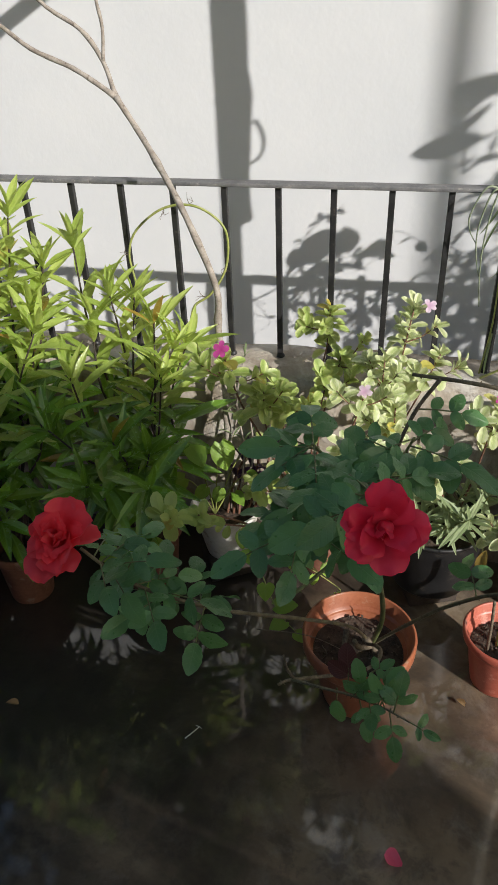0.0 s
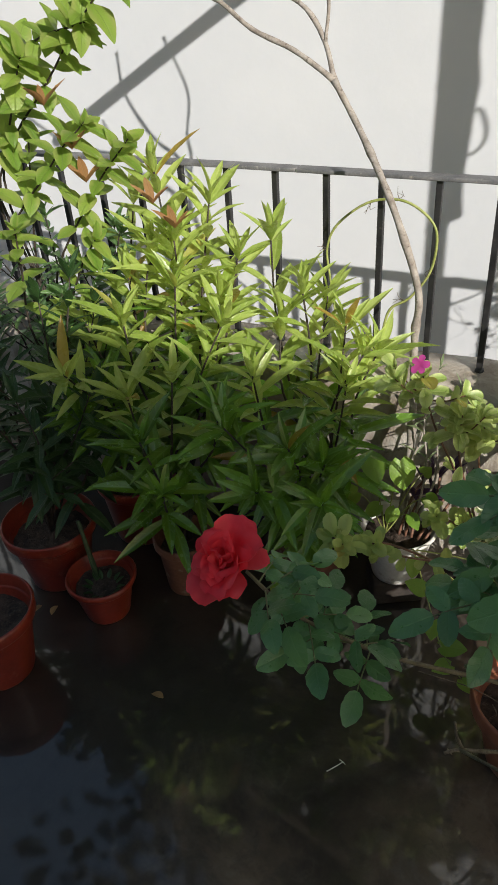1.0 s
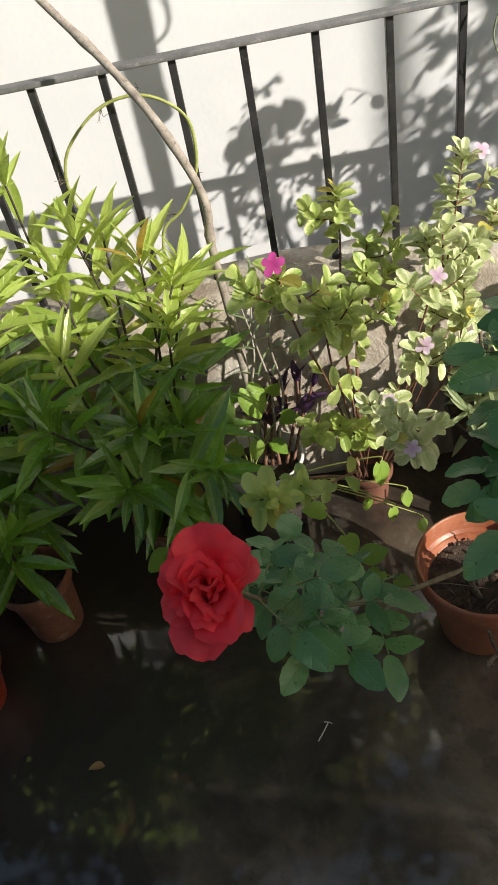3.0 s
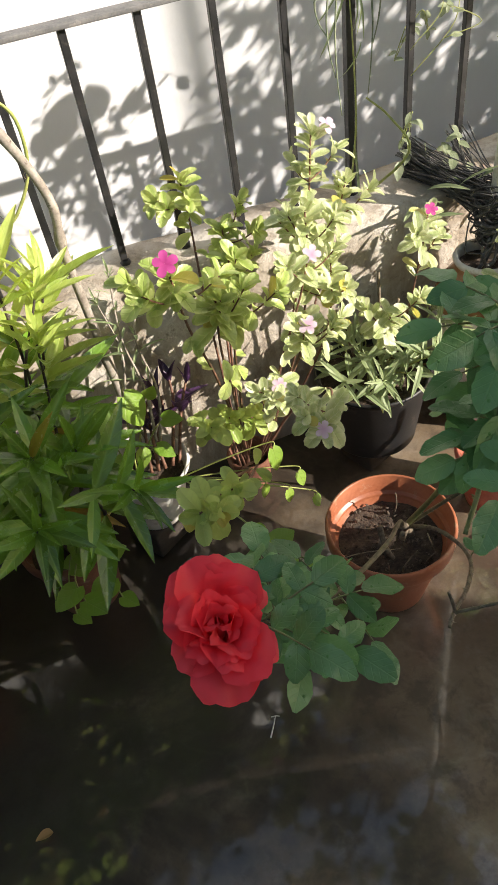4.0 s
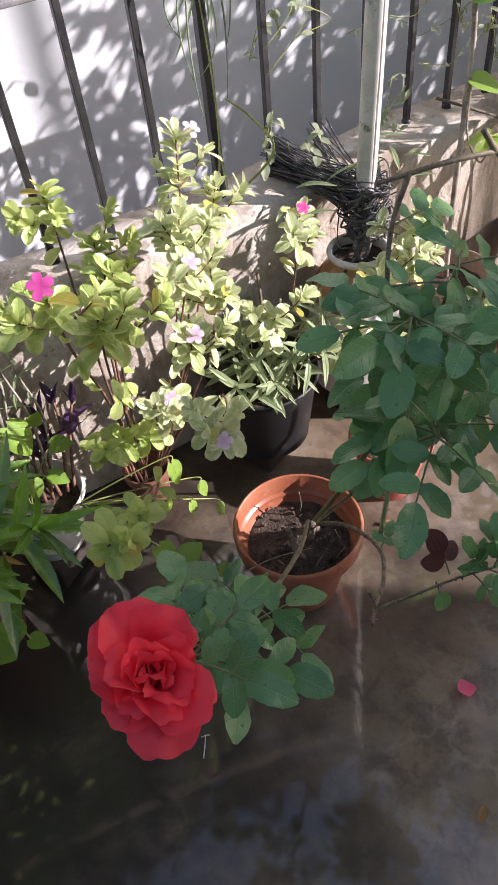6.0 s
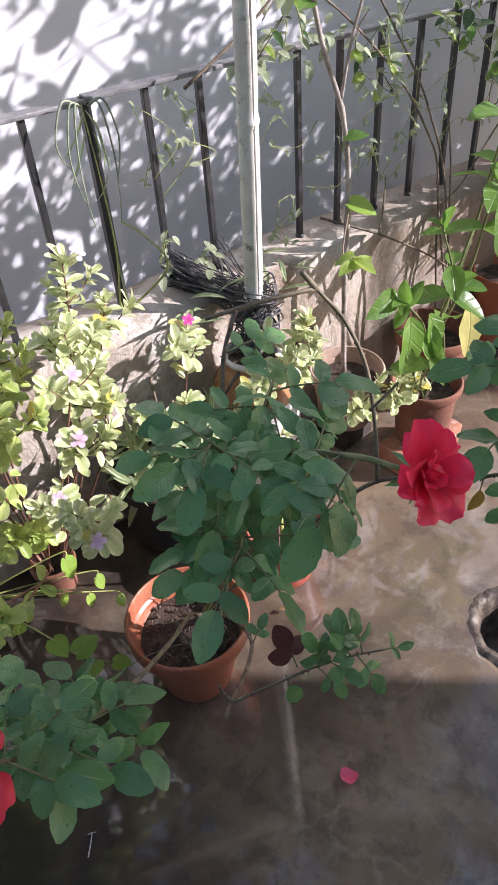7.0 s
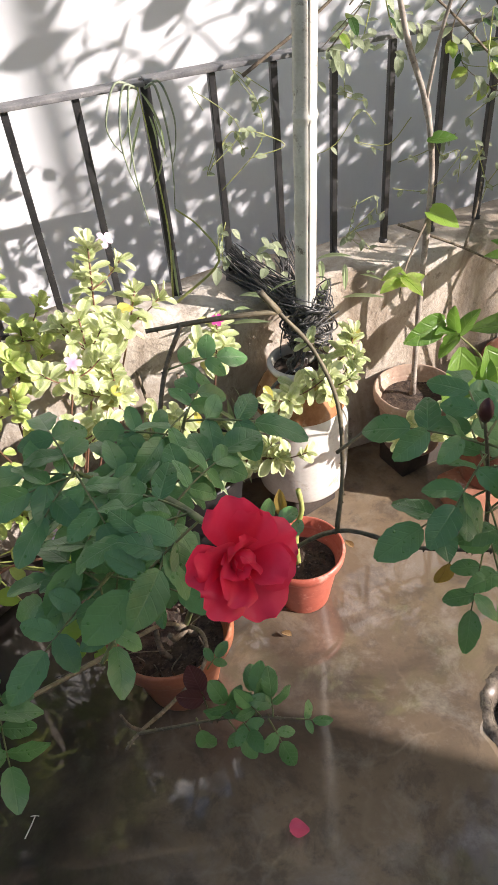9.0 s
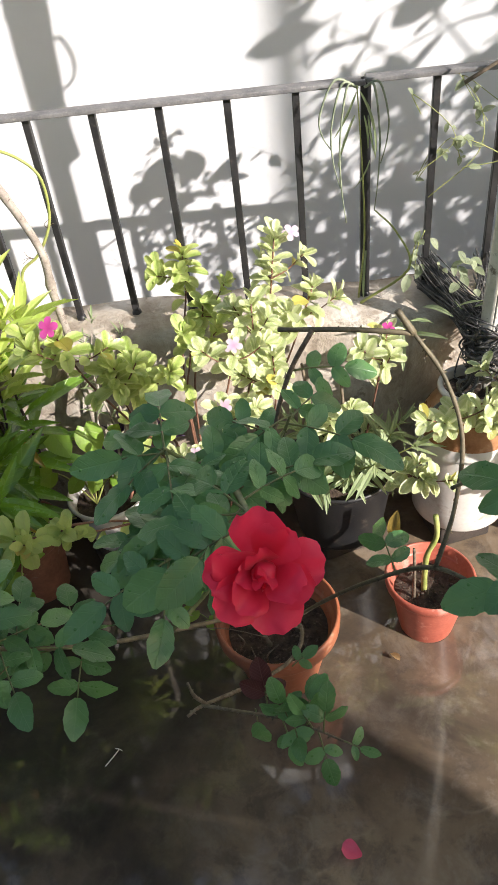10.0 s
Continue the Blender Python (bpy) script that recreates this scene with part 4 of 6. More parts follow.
sprays_at(line1, ((0.79, 130, -0.20), (0.57, 110, 0.45), (0.88, 315, 0.0), (0.60, 200, 0.25), (0.71, 95, 0.44), (0.90, 10, 0.35), (0.92, 70, 0.06), (0.68, 240, 0.30)), 0.042)
# the broad head of leaves behind the crimson bloom
sprays_at(line2, ((0.81, 185, 0.16), (0.81, 130, 0.15), (0.85, 200, -0.20), (0.68, 130, -0.10), (0.66, 85, 0.10), (0.58, 175, 0.02), (0.65, 210, 0.18), (0.76, 40, 0.05), (0.72, 160, 0.25), (0.62, 110, 0.30), (0.78, 240, 0.20), (0.70, 20, 0.25)), 0.040)
sprays_at(line2b, ((0.64, 40, -0.18), (0.98, 220, -0.20), (0.96, 280, 0.09), (0.30, 260, -0.06), (0.52, 225, -0.20), (0.80, 150, 0.1), (0.98, 100, 0.1), (0.70, 320, 0.2), (0.88, 190, 0.25), (0.40, 180, 0.2)), 0.041)
sprays_at(line2c, ((0.76, 245, -0.10), (0.98, 220, 0.11), (0.50, 240, -0.05), (0.90, 60, 0.0), (0.65, 150, 0.2), (0.85, 330, 0.2)), 0.040)
sprays_at(line2d, ((0.96, 155, -0.25), (0.40, 300, 0.28), (0.53, 110, -0.25), (0.60, 255, 0.28), (0.91, 125, 0.26), (0.86, 40, -0.20), (0.39, 200, -0.05), (0.97, 215, 0.0), (0.95, 270, 0.05), (0.70, 170, 0.25), (0.78, 320, 0.2)), 0.041)
# the leafy low shoot
for u, heading, face, size in (
        (0.55, (0.25, -0.55, -0.45), (-0.2, -0.6, 0.75), 0.028),
        (0.70, (0.20, 0.55, 0.45), (-0.1, -0.6, 0.75), 0.030),
        (0.80, (0.20, -0.60, -0.55), (0.0, -0.6, 0.75), 0.030),
        (0.98, (0.6, -0.3, 0.1), (0.0, -0.6, 0.8), 0.022),
        (0.84, (0.1, 0.3, 0.7), (0.1, -0.8, 0.5), 0.030),
        (0.60, (-0.2, 0.2, 0.8), (0.1, -0.8, 0.5), 0.032),
        (0.66, (0.4, 0.1, 0.7), (0.0, -0.8, 0.5), 0.028),
        (0.76, (-0.25, 0.1, 0.8), (0.1, -0.7, 0.6), 0.030),
        (0.72, (0.25, 0.5, 0.6), (-0.1, -0.6, 0.75), 0.030),
        (0.50, (0.2, -0.2, 0.75), (0.1, -0.7, 0.6), 0.028),
        (0.63, (0.1, -0.7, 0.35), (0.0, -0.5, 0.85), 0.026)):
    rose_spray(at_run(shoot, u)[0], heading, face, size, pairs=1)
rose_spray((0.600, 1.32, 0.30), (0.5, 0.2, 0.45), (-0.1, -0.6, 0.75), 0.024, pairs=1)
rose_spray((0.572, 1.163, 0.455), (-0.05, 0.3, 0.7), (0.0, -0.7, 0.7), 0.036, ROSE_RED, 1)
rose_spray((0.555, 1.168, 0.448), (0.05, -0.4, -0.8), (0.0, -0.8, 0.5), 0.040, ROSE, 0)
# the far sprays
for at, heading, face, size in (
        ((0.93, 1.145, 0.620), (-0.5, -0.55, -0.35), (-0.1, -0.5, 0.85), 0.042),
        ((0.89, 1.115, 0.760), (-0.85, -0.15, 0.10), (-0.05, -0.35, 0.95), 0.050),
        ((0.88, 1.11, 0.800), (0.75, -0.25, 0.05), (0.0, -0.4, 0.9), 0.050),
        ((0.87, 1.10, 0.840), (-0.55, 0.5, 0.15), (0.0, -0.4, 0.9), 0.044),
        ((0.90, 1.12, 0.715), (0.8, 0.2, -0.05), (0.0, -0.4, 0.9), 0.050),
        ((0.91, 1.13, 0.690), (-0.3, -0.85, -0.10), (0.0, -0.5, 0.85), 0.048),
        ((0.86, 1.10, 0.865), (0.3, 0.8, 0.10), (0.0, -0.4, 0.9), 0.042),
        ((1.00, 1.10, 0.628), (0.2, -0.85, -0.05), (0.0, -0.5, 0.85), 0.050),
        ((1.03, 1.085, 0.635), (-0.2, 0.8, 0.25), (0.0, -0.4, 0.9), 0.050),
        ((1.10, 1.05, 0.660), (0.7, -0.4, 0.1), (0.0, -0.4, 0.9), 0.050),
        ((0.75, 1.288, 0.550), (-0.1, 0.7, 0.15), (0.0, -0.5, 0.85), 0.040),
        ((0.635, 1.375, 0.825), (0.65, 0.05, 0.05), (0.0, -0.5, 0.85), 0.036)):
    rose_spray(at, heading, face, size)
sprays_at(line5, ((0.30, 20, 0.0), (0.38, 250, 0.0), (0.48, 320, 0.1), (0.56, 70, 0.1), (0.64, 0, 0.1), (0.70, 215, 0.05), (0.78, 300, 0.1), (0.84, 35, 0.1)), 0.048)
sprays_at(line3, ((0.90, 265, 0.0), (0.94, 40, 0.1), (0.97, 320, 0.05), (0.99, 90, 0.2), (0.86, 300, 0.0)), 0.048)
rose_spray((0.90, 1.16, 0.61), (-0.35, -0.15, -0.75), (-0.3, -0.8, 0.4), 0.034, ROSE_YELLOW, 0)
rose_spray((0.76, 1.36, 0.52), (0.0, 0.35, 0.5), (-0.2, -0.8, 0.6), 0.034, ROSE_YELLOW, 0)


def petal_mesh(material, width, cup, roll, seed):
    """A petal of length 1: narrow at the base, broad and rolled at its lip."""
    bm = bmesh.new()
    rnd = random.Random(seed)
    grid = []
    for i in range(9):
        t = i / 8
        w = width * (0.16 + 0.84 * math.sin(min(1.0, t * 1.18) * math.pi / 2) ** 0.9) * (1 - 0.42 * max(0.0, t - 0.72) ** 1.3 / 0.15 * 0.6)
        row = []
        for j in range(9):
            s = j / 4 - 1
            y = t - 0.10 * (abs(s) ** 2.4) * t + 0.02 * math.sin(s * 7 + seed) * t
            z = cup * (s * s * 0.55 * w + 0.5 * t * t) - roll * max(0.0, t - 0.6) ** 2 * 3.4 + 0.075 * math.sin(s * 4.2 + seed * 2.1) * t * t + 0.03 * math.sin(s * 11 + seed) * t ** 3 + rnd.uniform(-1, 1) * 0.006
            row.append(bm.verts.new((s * w, y, z)))
        grid.append(row)
    for a, b in zip(grid, grid[1:]):
        for k in range(8):
            bm.faces.new((a[k], a[k + 1], b[k + 1], b[k]))
    return finish(bm, "petal", material)


def bloom(at, facing, up, petals, material, name, label, seed):
    """Petals in rings about the axis: (count, length, tilt from the axis in degrees, width, cup, roll, start angle)."""
    rnd = random.Random(seed)
    heart = bmesh.new()
    facing = Vector(facing).normalized()
    lathe(heart, [(0, -0.016), (0.004, -0.014), (0.0075, -0.006), (0.006, 0.002), (0, 0.005)], 10)
    bmesh.ops.transform(heart, matrix=turned(at, -Vector(up).cross(facing), facing, 1.0), verts=heart.verts)
    flower = part(name, heart, GREEN_CANE, rose, label)
    frame_m = turned(at, up, facing, 1.0)
    for count, length, tilt, width, cup, curl, start in petals:
        meshes = [petal_mesh(material, width, cup, curl, seed + k + count) for k in range(3)]
        for k in range(count):
            a = start + math.tau * k / count + rnd.uniform(-0.38, 0.38)
            tl = radians(tilt + rnd.uniform(-17, 17))
            out = Vector((math.sin(a), math.cos(a), 0))
            way = out * math.sin(tl) + Vector((0, 0, math.cos(tl)))
            inward = Vector((0, 0, math.sin(tl))) - out * math.cos(tl)
            ob = new("petal", rnd.choice(meshes))
            root = out * 0.003 + Vector((0, 0, 0.001 + 0.002 * rnd.random()))
            twist = Vector((rnd.uniform(-1, 1), rnd.uniform(-1, 1), rnd.uniform(-1, 1))) * 0.38
            ob.matrix_basis = frame_m @ turned(root, way, inward + twist, length * rnd.uniform(0.82, 1.12) * (0.92 + 0.20 * abs(math.cos(a))))
            attach(ob, flower)
    core = bmesh.new()
    lathe(core, [(0, -0.002), (0.006, 0.002), (0.0095, 0.009), (0.0085, 0.016), (0.005, 0.020), (0, 0.0205)], 14, wobble=0.35)
    bmesh.ops.transform(core, matrix=frame_m, verts=core.verts)
    part("petal_heart", core, material, flower)
    sep = blade(0.16, 0.5, 1.0, 0.2, 0.3, rows=4)
    sepal = finish(sep, "sepal", ROSE_LEAF)
    for k in range(5):
        a = math.tau * k / 5
        out = Vector((math.sin(a), math.cos(a), 0))
        ob = new("sepal", sepal)
        ob.matrix_basis = frame_m @ turned(out * 0.004 + Vector((0, 0, -0.004)), out - Vector((0, 0, 0.35)), Vector((0, 0, 1)), 0.026)
        attach(ob, flower)
    return flower


bloom((0.180, 1.122, 0.722), (-0.05, -0.40, 0.90), (0.0, 0.9, 0.42),
      ((6, 0.050, 88, 0.50, 0.25, 0.30, 0.2), (7, 0.047, 68, 0.50, 0.45, 0.40, 0.7), (6, 0.041, 50, 0.46, 0.70, 0.50, 0.1), (5, 0.037, 36, 0.44, 0.8, 0.60, 0.5), (4, 0.034, 22, 0.42, 0.8, 0.5, 0.0), (3, 0.029, 10, 0.38, 0.7, 0.5, 0.3)),
      ROSE_PETAL, "rose_bloom", "full scarlet rose bloom, wide open", 31)
bloom((0.602, 1.022, 0.899), (0.05, -0.78, 0.58), (-0.25, 0.55, 0.80),
      ((5, 0.040, 72, 0.47, 0.20, 0.20, 0.35), (4, 0.037, 52, 0.47, 0.30, 0.25, 0.9), (3, 0.032, 36, 0.44, 0.5, 0.4, 0.4), (3, 0.025, 18, 0.36, 0.9, 0.2, 0.0)),
      CRIMSON_PETAL, "rose_bloom", "loose crimson rose bloom with few broad petals", 47)
# a closed bud on the far spray
bud = bmesh.new()
lathe(bud, [(0, -0.004), (0.004, -0.002), (0.0068, 0.006), (0.0062, 0.013), (0.0036, 0.019), (0, 0.023)], 14, (0.856, 1.095, 0.882))
part("rose_bud", bud, ROSE_YOUNG, rose, "closed dark red rose bud")

# ---- other plants ----
def stem_part(points, r0, r1, material, parent, name="stem", sides=6, wobble=0.12, knots=0):
    line = smooth_line(points, 5)
    bm = bmesh.new()
    tube(bm, line, r0, r1, sides, wobble, knots)
    part(name, bm, material, parent)
    return line


def bowed(base, top, rnd, sway=0.03):
    """A stem's points from its foot to its top, slightly bowed."""
    base, top = Vector(base), Vector(top)
    out = [base]
    for f in (0.33, 0.66):
        p = base.lerp(top, f)
        lift = (top - base).length * 0.06
        out.append(p + Vector((rnd.uniform(-sway, sway), rnd.uniform(-sway, sway), lift)))
    return out + [top]


def leafy(line, parent, meshes, rnd, u0, u1, step, size, whorl=2, rise=(0.1, 0.9), lift=0.6, crown=6, crown_size=0.6, shrink=0.35, low=None, low_top=0.5, sunny=0.0):
    """Leaves along a stem: whorls that turn from node to node, flatter low down, upright at the top, with a tuft."""
    length = sum((b[0] - a[0]).length for a, b in zip(line, line[1:]))
    count = max(1, int(length * (u1 - u0) / step))
    turn = rnd.uniform(0, math.tau)
    for k in range(count):
        f = k / max(1, count - 1)
        p, d = at_run(line, u0 + (u1 - u0) * f)
        turn += math.pi / 2 + rnd.uniform(-0.4, 0.4) if whorl == 2 else 1.1
        side = d.orthogonal().normalized()
        for j in range(whorl):
            if rnd.random() < 0.07:
                continue
            out = side.copy()
            out.rotate(Matrix.Rotation(turn + math.tau * j / whorl + rnd.uniform(-0.2, 0.2), 3, d))
            up = rise[0] + (rise[1] - rise[0]) * f + rnd.uniform(-0.18, 0.18)
            way = out + d * up
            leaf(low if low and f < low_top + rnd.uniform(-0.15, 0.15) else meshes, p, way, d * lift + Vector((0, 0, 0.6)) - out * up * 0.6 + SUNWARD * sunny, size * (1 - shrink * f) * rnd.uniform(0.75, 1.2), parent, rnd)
    p, d = at_run(line, 0.999)
    for j in range(crown):
        out = d.orthogonal().normalized()
        out.rotate(Matrix.Rotation(turn + math.tau * j / crown * 1.62, 3, d))
        leaf(meshes, p - d * 0.004 * j, out * (0.35 + 0.12 * j) + d, d * 0.3 - out + SUNWARD * sunny, size * crown_size * rnd.uniform(0.7, 1.05), parent, rnd)


def lance_shrub(base, tops, seed, label, size=0.146):
    rnd = random.Random(seed)
    ob = thing("lance_leaved_shrub", base, label, "shrub", "potted shrubs by the railing")
    for top in tops:
        foot = Vector(base) + Vector((rnd.uniform(-0.03, 0.03), rnd.uniform(-0.03, 0.03), 0))
        line = stem_part(bowed(foot, top, rnd, 0.03), 0.0042, 0.0018, DARK_STEM, ob)
        # low shoots, and the lower part of tall ones, take the shaded colour
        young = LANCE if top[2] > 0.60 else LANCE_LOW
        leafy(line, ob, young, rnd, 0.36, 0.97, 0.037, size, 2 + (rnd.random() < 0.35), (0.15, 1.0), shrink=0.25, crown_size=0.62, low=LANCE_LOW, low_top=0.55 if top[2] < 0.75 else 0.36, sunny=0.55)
    return ob


LOW_ONE, LOW_TWO = (0.163, 1.474, 0.544), (0.018, 1.497, 0.510)
lance_shrub((-0.290, 1.665, 0.142), ((-0.357, 1.84, 1.00), (-0.240, 1.86, 0.945), (-0.27, 1.74, 0.80), (-0.36, 1.66, 0.74), (-0.21, 1.60, 0.66), (-0.30, 1.56, 0.62), (-0.205, 1.50, 0.44), (-0.36, 1.80, 0.86), (-0.15, 1.72, 0.74), (-0.12, 1.62, 0.60), (-0.24, 1.50, 0.56), (-0.17, 1.84, 0.84), (-0.30, 1.80, 0.88), (-0.19, 1.78, 0.76)), 5,
            "lance-leaved shrub, sunlit tips over dark shaded leaves")
lance_shrub((0.010, 1.770, 0.152), ((-0.105, 1.86, 0.88), (-0.02, 1.82, 0.79), (0.075, 1.82, 0.72), (0.10, 1.76, 0.62), (-0.06, 1.66, 0.66), (0.04, 1.60, 0.55), (-0.09, 1.58, 0.58), (0.125, 1.80, 0.68), (0.10, 1.64, 0.50), (0.02, 1.86, 0.76), (0.14, 1.84, 0.67), (-0.06, 1.80, 0.73), LOW_ONE, LOW_TWO), 6,
            "lance-leaved shrub leaning over the white pot")
lance_shrub((-0.430, 1.80, 0.15), ((-0.46, 1.90, 0.92), (-0.42, 1.78, 0.78), (-0.50, 1.70, 0.70), (-0.40, 1.62, 0.60), (-0.33, 1.90, 0.80), (-0.40, 1.50, 0.68), (-0.44, 1.55, 0.55)), 8,
            "lance-leaved shrub in deep shade beside the red pots")

# the variegated shrub with orange young leaves
rv = random.Random(31)
varieg = thing("variegated_shrub", (-0.520, 1.80, 0.162), "tall shrub with yellow-green leaves and orange young shoots", "shrub", "potted shrubs by the railing")
for knee, top in (((-0.75, 1.78, 0.9), (-0.29, 1.70, 1.34)), ((-0.78, 1.78, 1.1), (-0.36, 1.70, 1.27)), ((-0.72, 1.76, 0.8), (-0.40, 1.70, 1.11)),
                  ((-0.74, 1.80, 0.9), (-0.52, 1.70, 1.22)), ((-0.66, 1.80, 0.7), (-0.32, 1.72, 1.08)), ((-0.70, 1.80, 0.7), (-0.62, 1.78, 1.06)), ((-0.62, 1.76, 0.6), (-0.44, 1.72, 0.88)), ((-0.68, 1.72, 0.6), (-0.62, 1.68, 0.90))):
    line = stem_part([(-0.520 + rv.uniform(-0.03, 0.03), 1.80, 0.165), Vector((-0.60, 1.80, 0.40)), knee, Vector(knee).lerp(Vector(top), 0.6) + Vector((0, 0, 0.03)), top], 0.0045, 0.0014, DARK_STEM, varieg)
    leafy(line, varieg, OVATE, rv, 0.62, 0.98, 0.042, 0.066, 2, (0.0, 0.5), crown=4, shrink=0.1)
for at in ((-0.42, 1.70, 1.00), (-0.27, 1.70, 0.97), (-0.24, 1.72, 0.92), (-0.47, 1.68, 1.14), (-0.44, 1.70, 1.06)):
    for j in range(5):
        a = j * 2.4
        leaf(ORANGE, at, (math.cos(a) * 0.7, math.sin(a) * 0.7, 0.7), (0, 0, 1), 0.058 * rv.uniform(0.7, 1.1), varieg, rv)
DARK_LANCE = blades("dark_lance_leaf", DARK_LEAF, 4, width=0.125, rise=0.8, fall=0.95, fold=0.4, droop=0.2, rows=6)
darkbush = thing("dark_shrub", (-0.630, 1.560, 0.14), "dense dark green shrub in deep shade over the red pots", "shrub", "potted shrubs by the railing")
for k in range(15):
    a = k * 2.39
    r = 0.05 + 0.17 * math.sqrt(k / 15)
    top = (-0.57 + r * math.cos(a), 1.60 + r * math.sin(a) * 0.8, 0.42 + 0.42 * rv.random())
    line = stem_part(bowed((-0.630, 1.560, 0.14), top, rv, 0.05), 0.0036, 0.0013, DARK_STEM, darkbush)
    leafy(line, darkbush, DARK_LANCE, rv, 0.30, 0.98, 0.034, 0.105, 2, (0.1, 0.8), crown=5)


MIDDLE_LEAF = leaf_material("middle_green_leaf", (0.050, 0.120, 0.035), (0.185, 0.315, 0.105), (0.22, 0.33, 0.14), gloss=0.28, glow=0.35, veins=18.0, shine=0.8)
MIDDLE = blades("middle_green_leaf", MIDDLE_LEAF, 5, width=0.17, rise=0.65, fall=0.8, fold=0.3, droop=0.25, rows=7)
ovate_bush = thing("ovate_leaved_shrub", (-0.640, 1.880, 0.16), "bushy shrub with drooping grey-green ovate leaves by the railing", "shrub", "potted shrubs by the railing")
for k in range(22):
    a = k * 2.39
    r = 0.06 + 0.22 * math.sqrt(k / 22)
    top = (-0.72 + r * math.cos(a), 1.82 + 0.45 * r * math.sin(a), 0.58 + 0.32 * rv.random())
    line = stem_part(bowed((-0.640, 1.880, 0.16), top, rv, 0.05), 0.0036, 0.0013, DARK_STEM, ovate_bush)
    leafy(line, ovate_bush, MIDDLE, rv, 0.42, 0.98, 0.030, 0.075, 2, (-0.2, 0.5), crown=5)


# ---- periwinkles ----
def flower5(at, facing, size, material, parent, label, seed):
    rnd = random.Random(seed)
    eye = bmesh.new()
    lathe(eye, [(0, -0.008), (0.0012, -0.006), (0.0016, 0.0), (0, 0.0012)], 8)
    m = turned(at, Vector(facing).orthogonal(), facing, 1.0)
    bmesh.ops.transform(eye, matrix=m, verts=eye.verts)
    fl = part("flower", eye, LILAC_PETAL, parent, label)
    me = finish(blade(0.36, 0.75, 0.35, 0.1, 0.12, rows=5), "flower_petal", material)
    for k in range(5):
        a = math.tau * k / 5 + rnd.uniform(-0.1, 0.1)
        ob = new("petal", me)
        ob.matrix_basis = m @ turned((0, 0, 0.001), (math.sin(a), math.cos(a), 0.12), (0, 0, 1), size * rnd.uniform(0.9, 1.05))
        attach(ob, fl)


def periwinkle(base, tops, seed, label, meshes=OBOVATE, size=0.043, step=0.015, spire=(), sunny=0.6, sides=(2, 3)):
    """Reddish shoots, bare below, each ending in a spire or a broad rosette of leaves turned to the light."""
    rnd = random.Random(seed)
    ob = thing("periwinkle", base, label, "periwinkle", "periwinkles in the sun")
    for k, points in enumerate(tops):
        line = stem_part(points, 0.0027, 0.0015, RED_STEM, ob)
        length = sum((b[0] - a[0]).length for a, b in zip(line, line[1:]))
        reach = 0.34 if k in spire else rnd.uniform(0.085, 0.13)
        u0 = max(0.30, 1 - reach / length)
        leafy(line, ob, meshes, rnd, u0, 0.985, step, size, 3 if k in spire else 2, (-0.05, 0.55), 0.5, 9, 0.75, 0.25 if k in spire else 0.12, sunny=sunny)
        for j in range(6 if k in spire else rnd.randint(*sides)):
            p, d = at_run(line, rnd.uniform(max(0.5, u0 - 0.06), 0.86))
            tip = p + Vector((rnd.uniform(-0.065, 0.065), rnd.uniform(-0.055, 0.03), rnd.uniform(0.02, 0.065)))
            twig = stem_part([p, p.lerp(tip, 0.5) + Vector((0, 0, -0.006)), tip], 0.0016, 0.0011, RED_STEM, ob, "side_shoot", 5)
            leafy(twig, ob, meshes, rnd, 0.45, 0.98, step, size * 0.85, 2, (-0.05, 0.5), 0.5, 8, 0.85, 0.1, sunny=sunny)
        for j in range(6):
            p, d = at_run(line, rnd.uniform(0.32, u0 + 0.05))
            leaf(meshes, p, jitter((0, -0.4, 0.1), 0.9, rnd), (0.3, -0.5, 1), size * rnd.uniform(0.6, 0.95), ob, rnd)
    return ob


w1 = periwinkle((0.445, 1.88, 0.09), (
    [(0.46, 1.888, 0.055), (0.52, 1.83, 0.38), (0.59, 1.85, 0.58), (0.622, 1.868, 0.775)],
    [(0.46, 1.888, 0.055), (0.55, 1.83, 0.36), (0.63, 1.86, 0.52), (0.685, 1.875, 0.665)],
    [(0.45, 1.888, 0.055), (0.48, 1.76, 0.40), (0.52, 1.73, 0.56), (0.540, 1.725, 0.640)],
    [(0.45, 1.888, 0.055), (0.47, 1.74, 0.36), (0.50, 1.70, 0.47), (0.510, 1.69, 0.535)],
    [(0.45, 1.888, 0.055), (0.45, 1.72, 0.33), (0.45, 1.70, 0.40), (0.449, 1.684, 0.440)],
    [(0.46, 1.888, 0.055), (0.57, 1.80, 0.36), (0.60, 1.78, 0.48), (0.602, 1.775, 0.585)],
    [(0.45, 1.888, 0.055), (0.52, 1.78, 0.40), (0.565, 1.79, 0.56), (0.572, 1.80, 0.68)],
    [(0.45, 1.888, 0.055), (0.50, 1.76, 0.30), (0.53, 1.66, 0.42), (0.50, 1.58, 0.46), (0.449, 1.508, 0.490)],
), 41, "sunlit pale yellow-green periwinkle with lilac flowers, in a dark pot", spire=(0,))
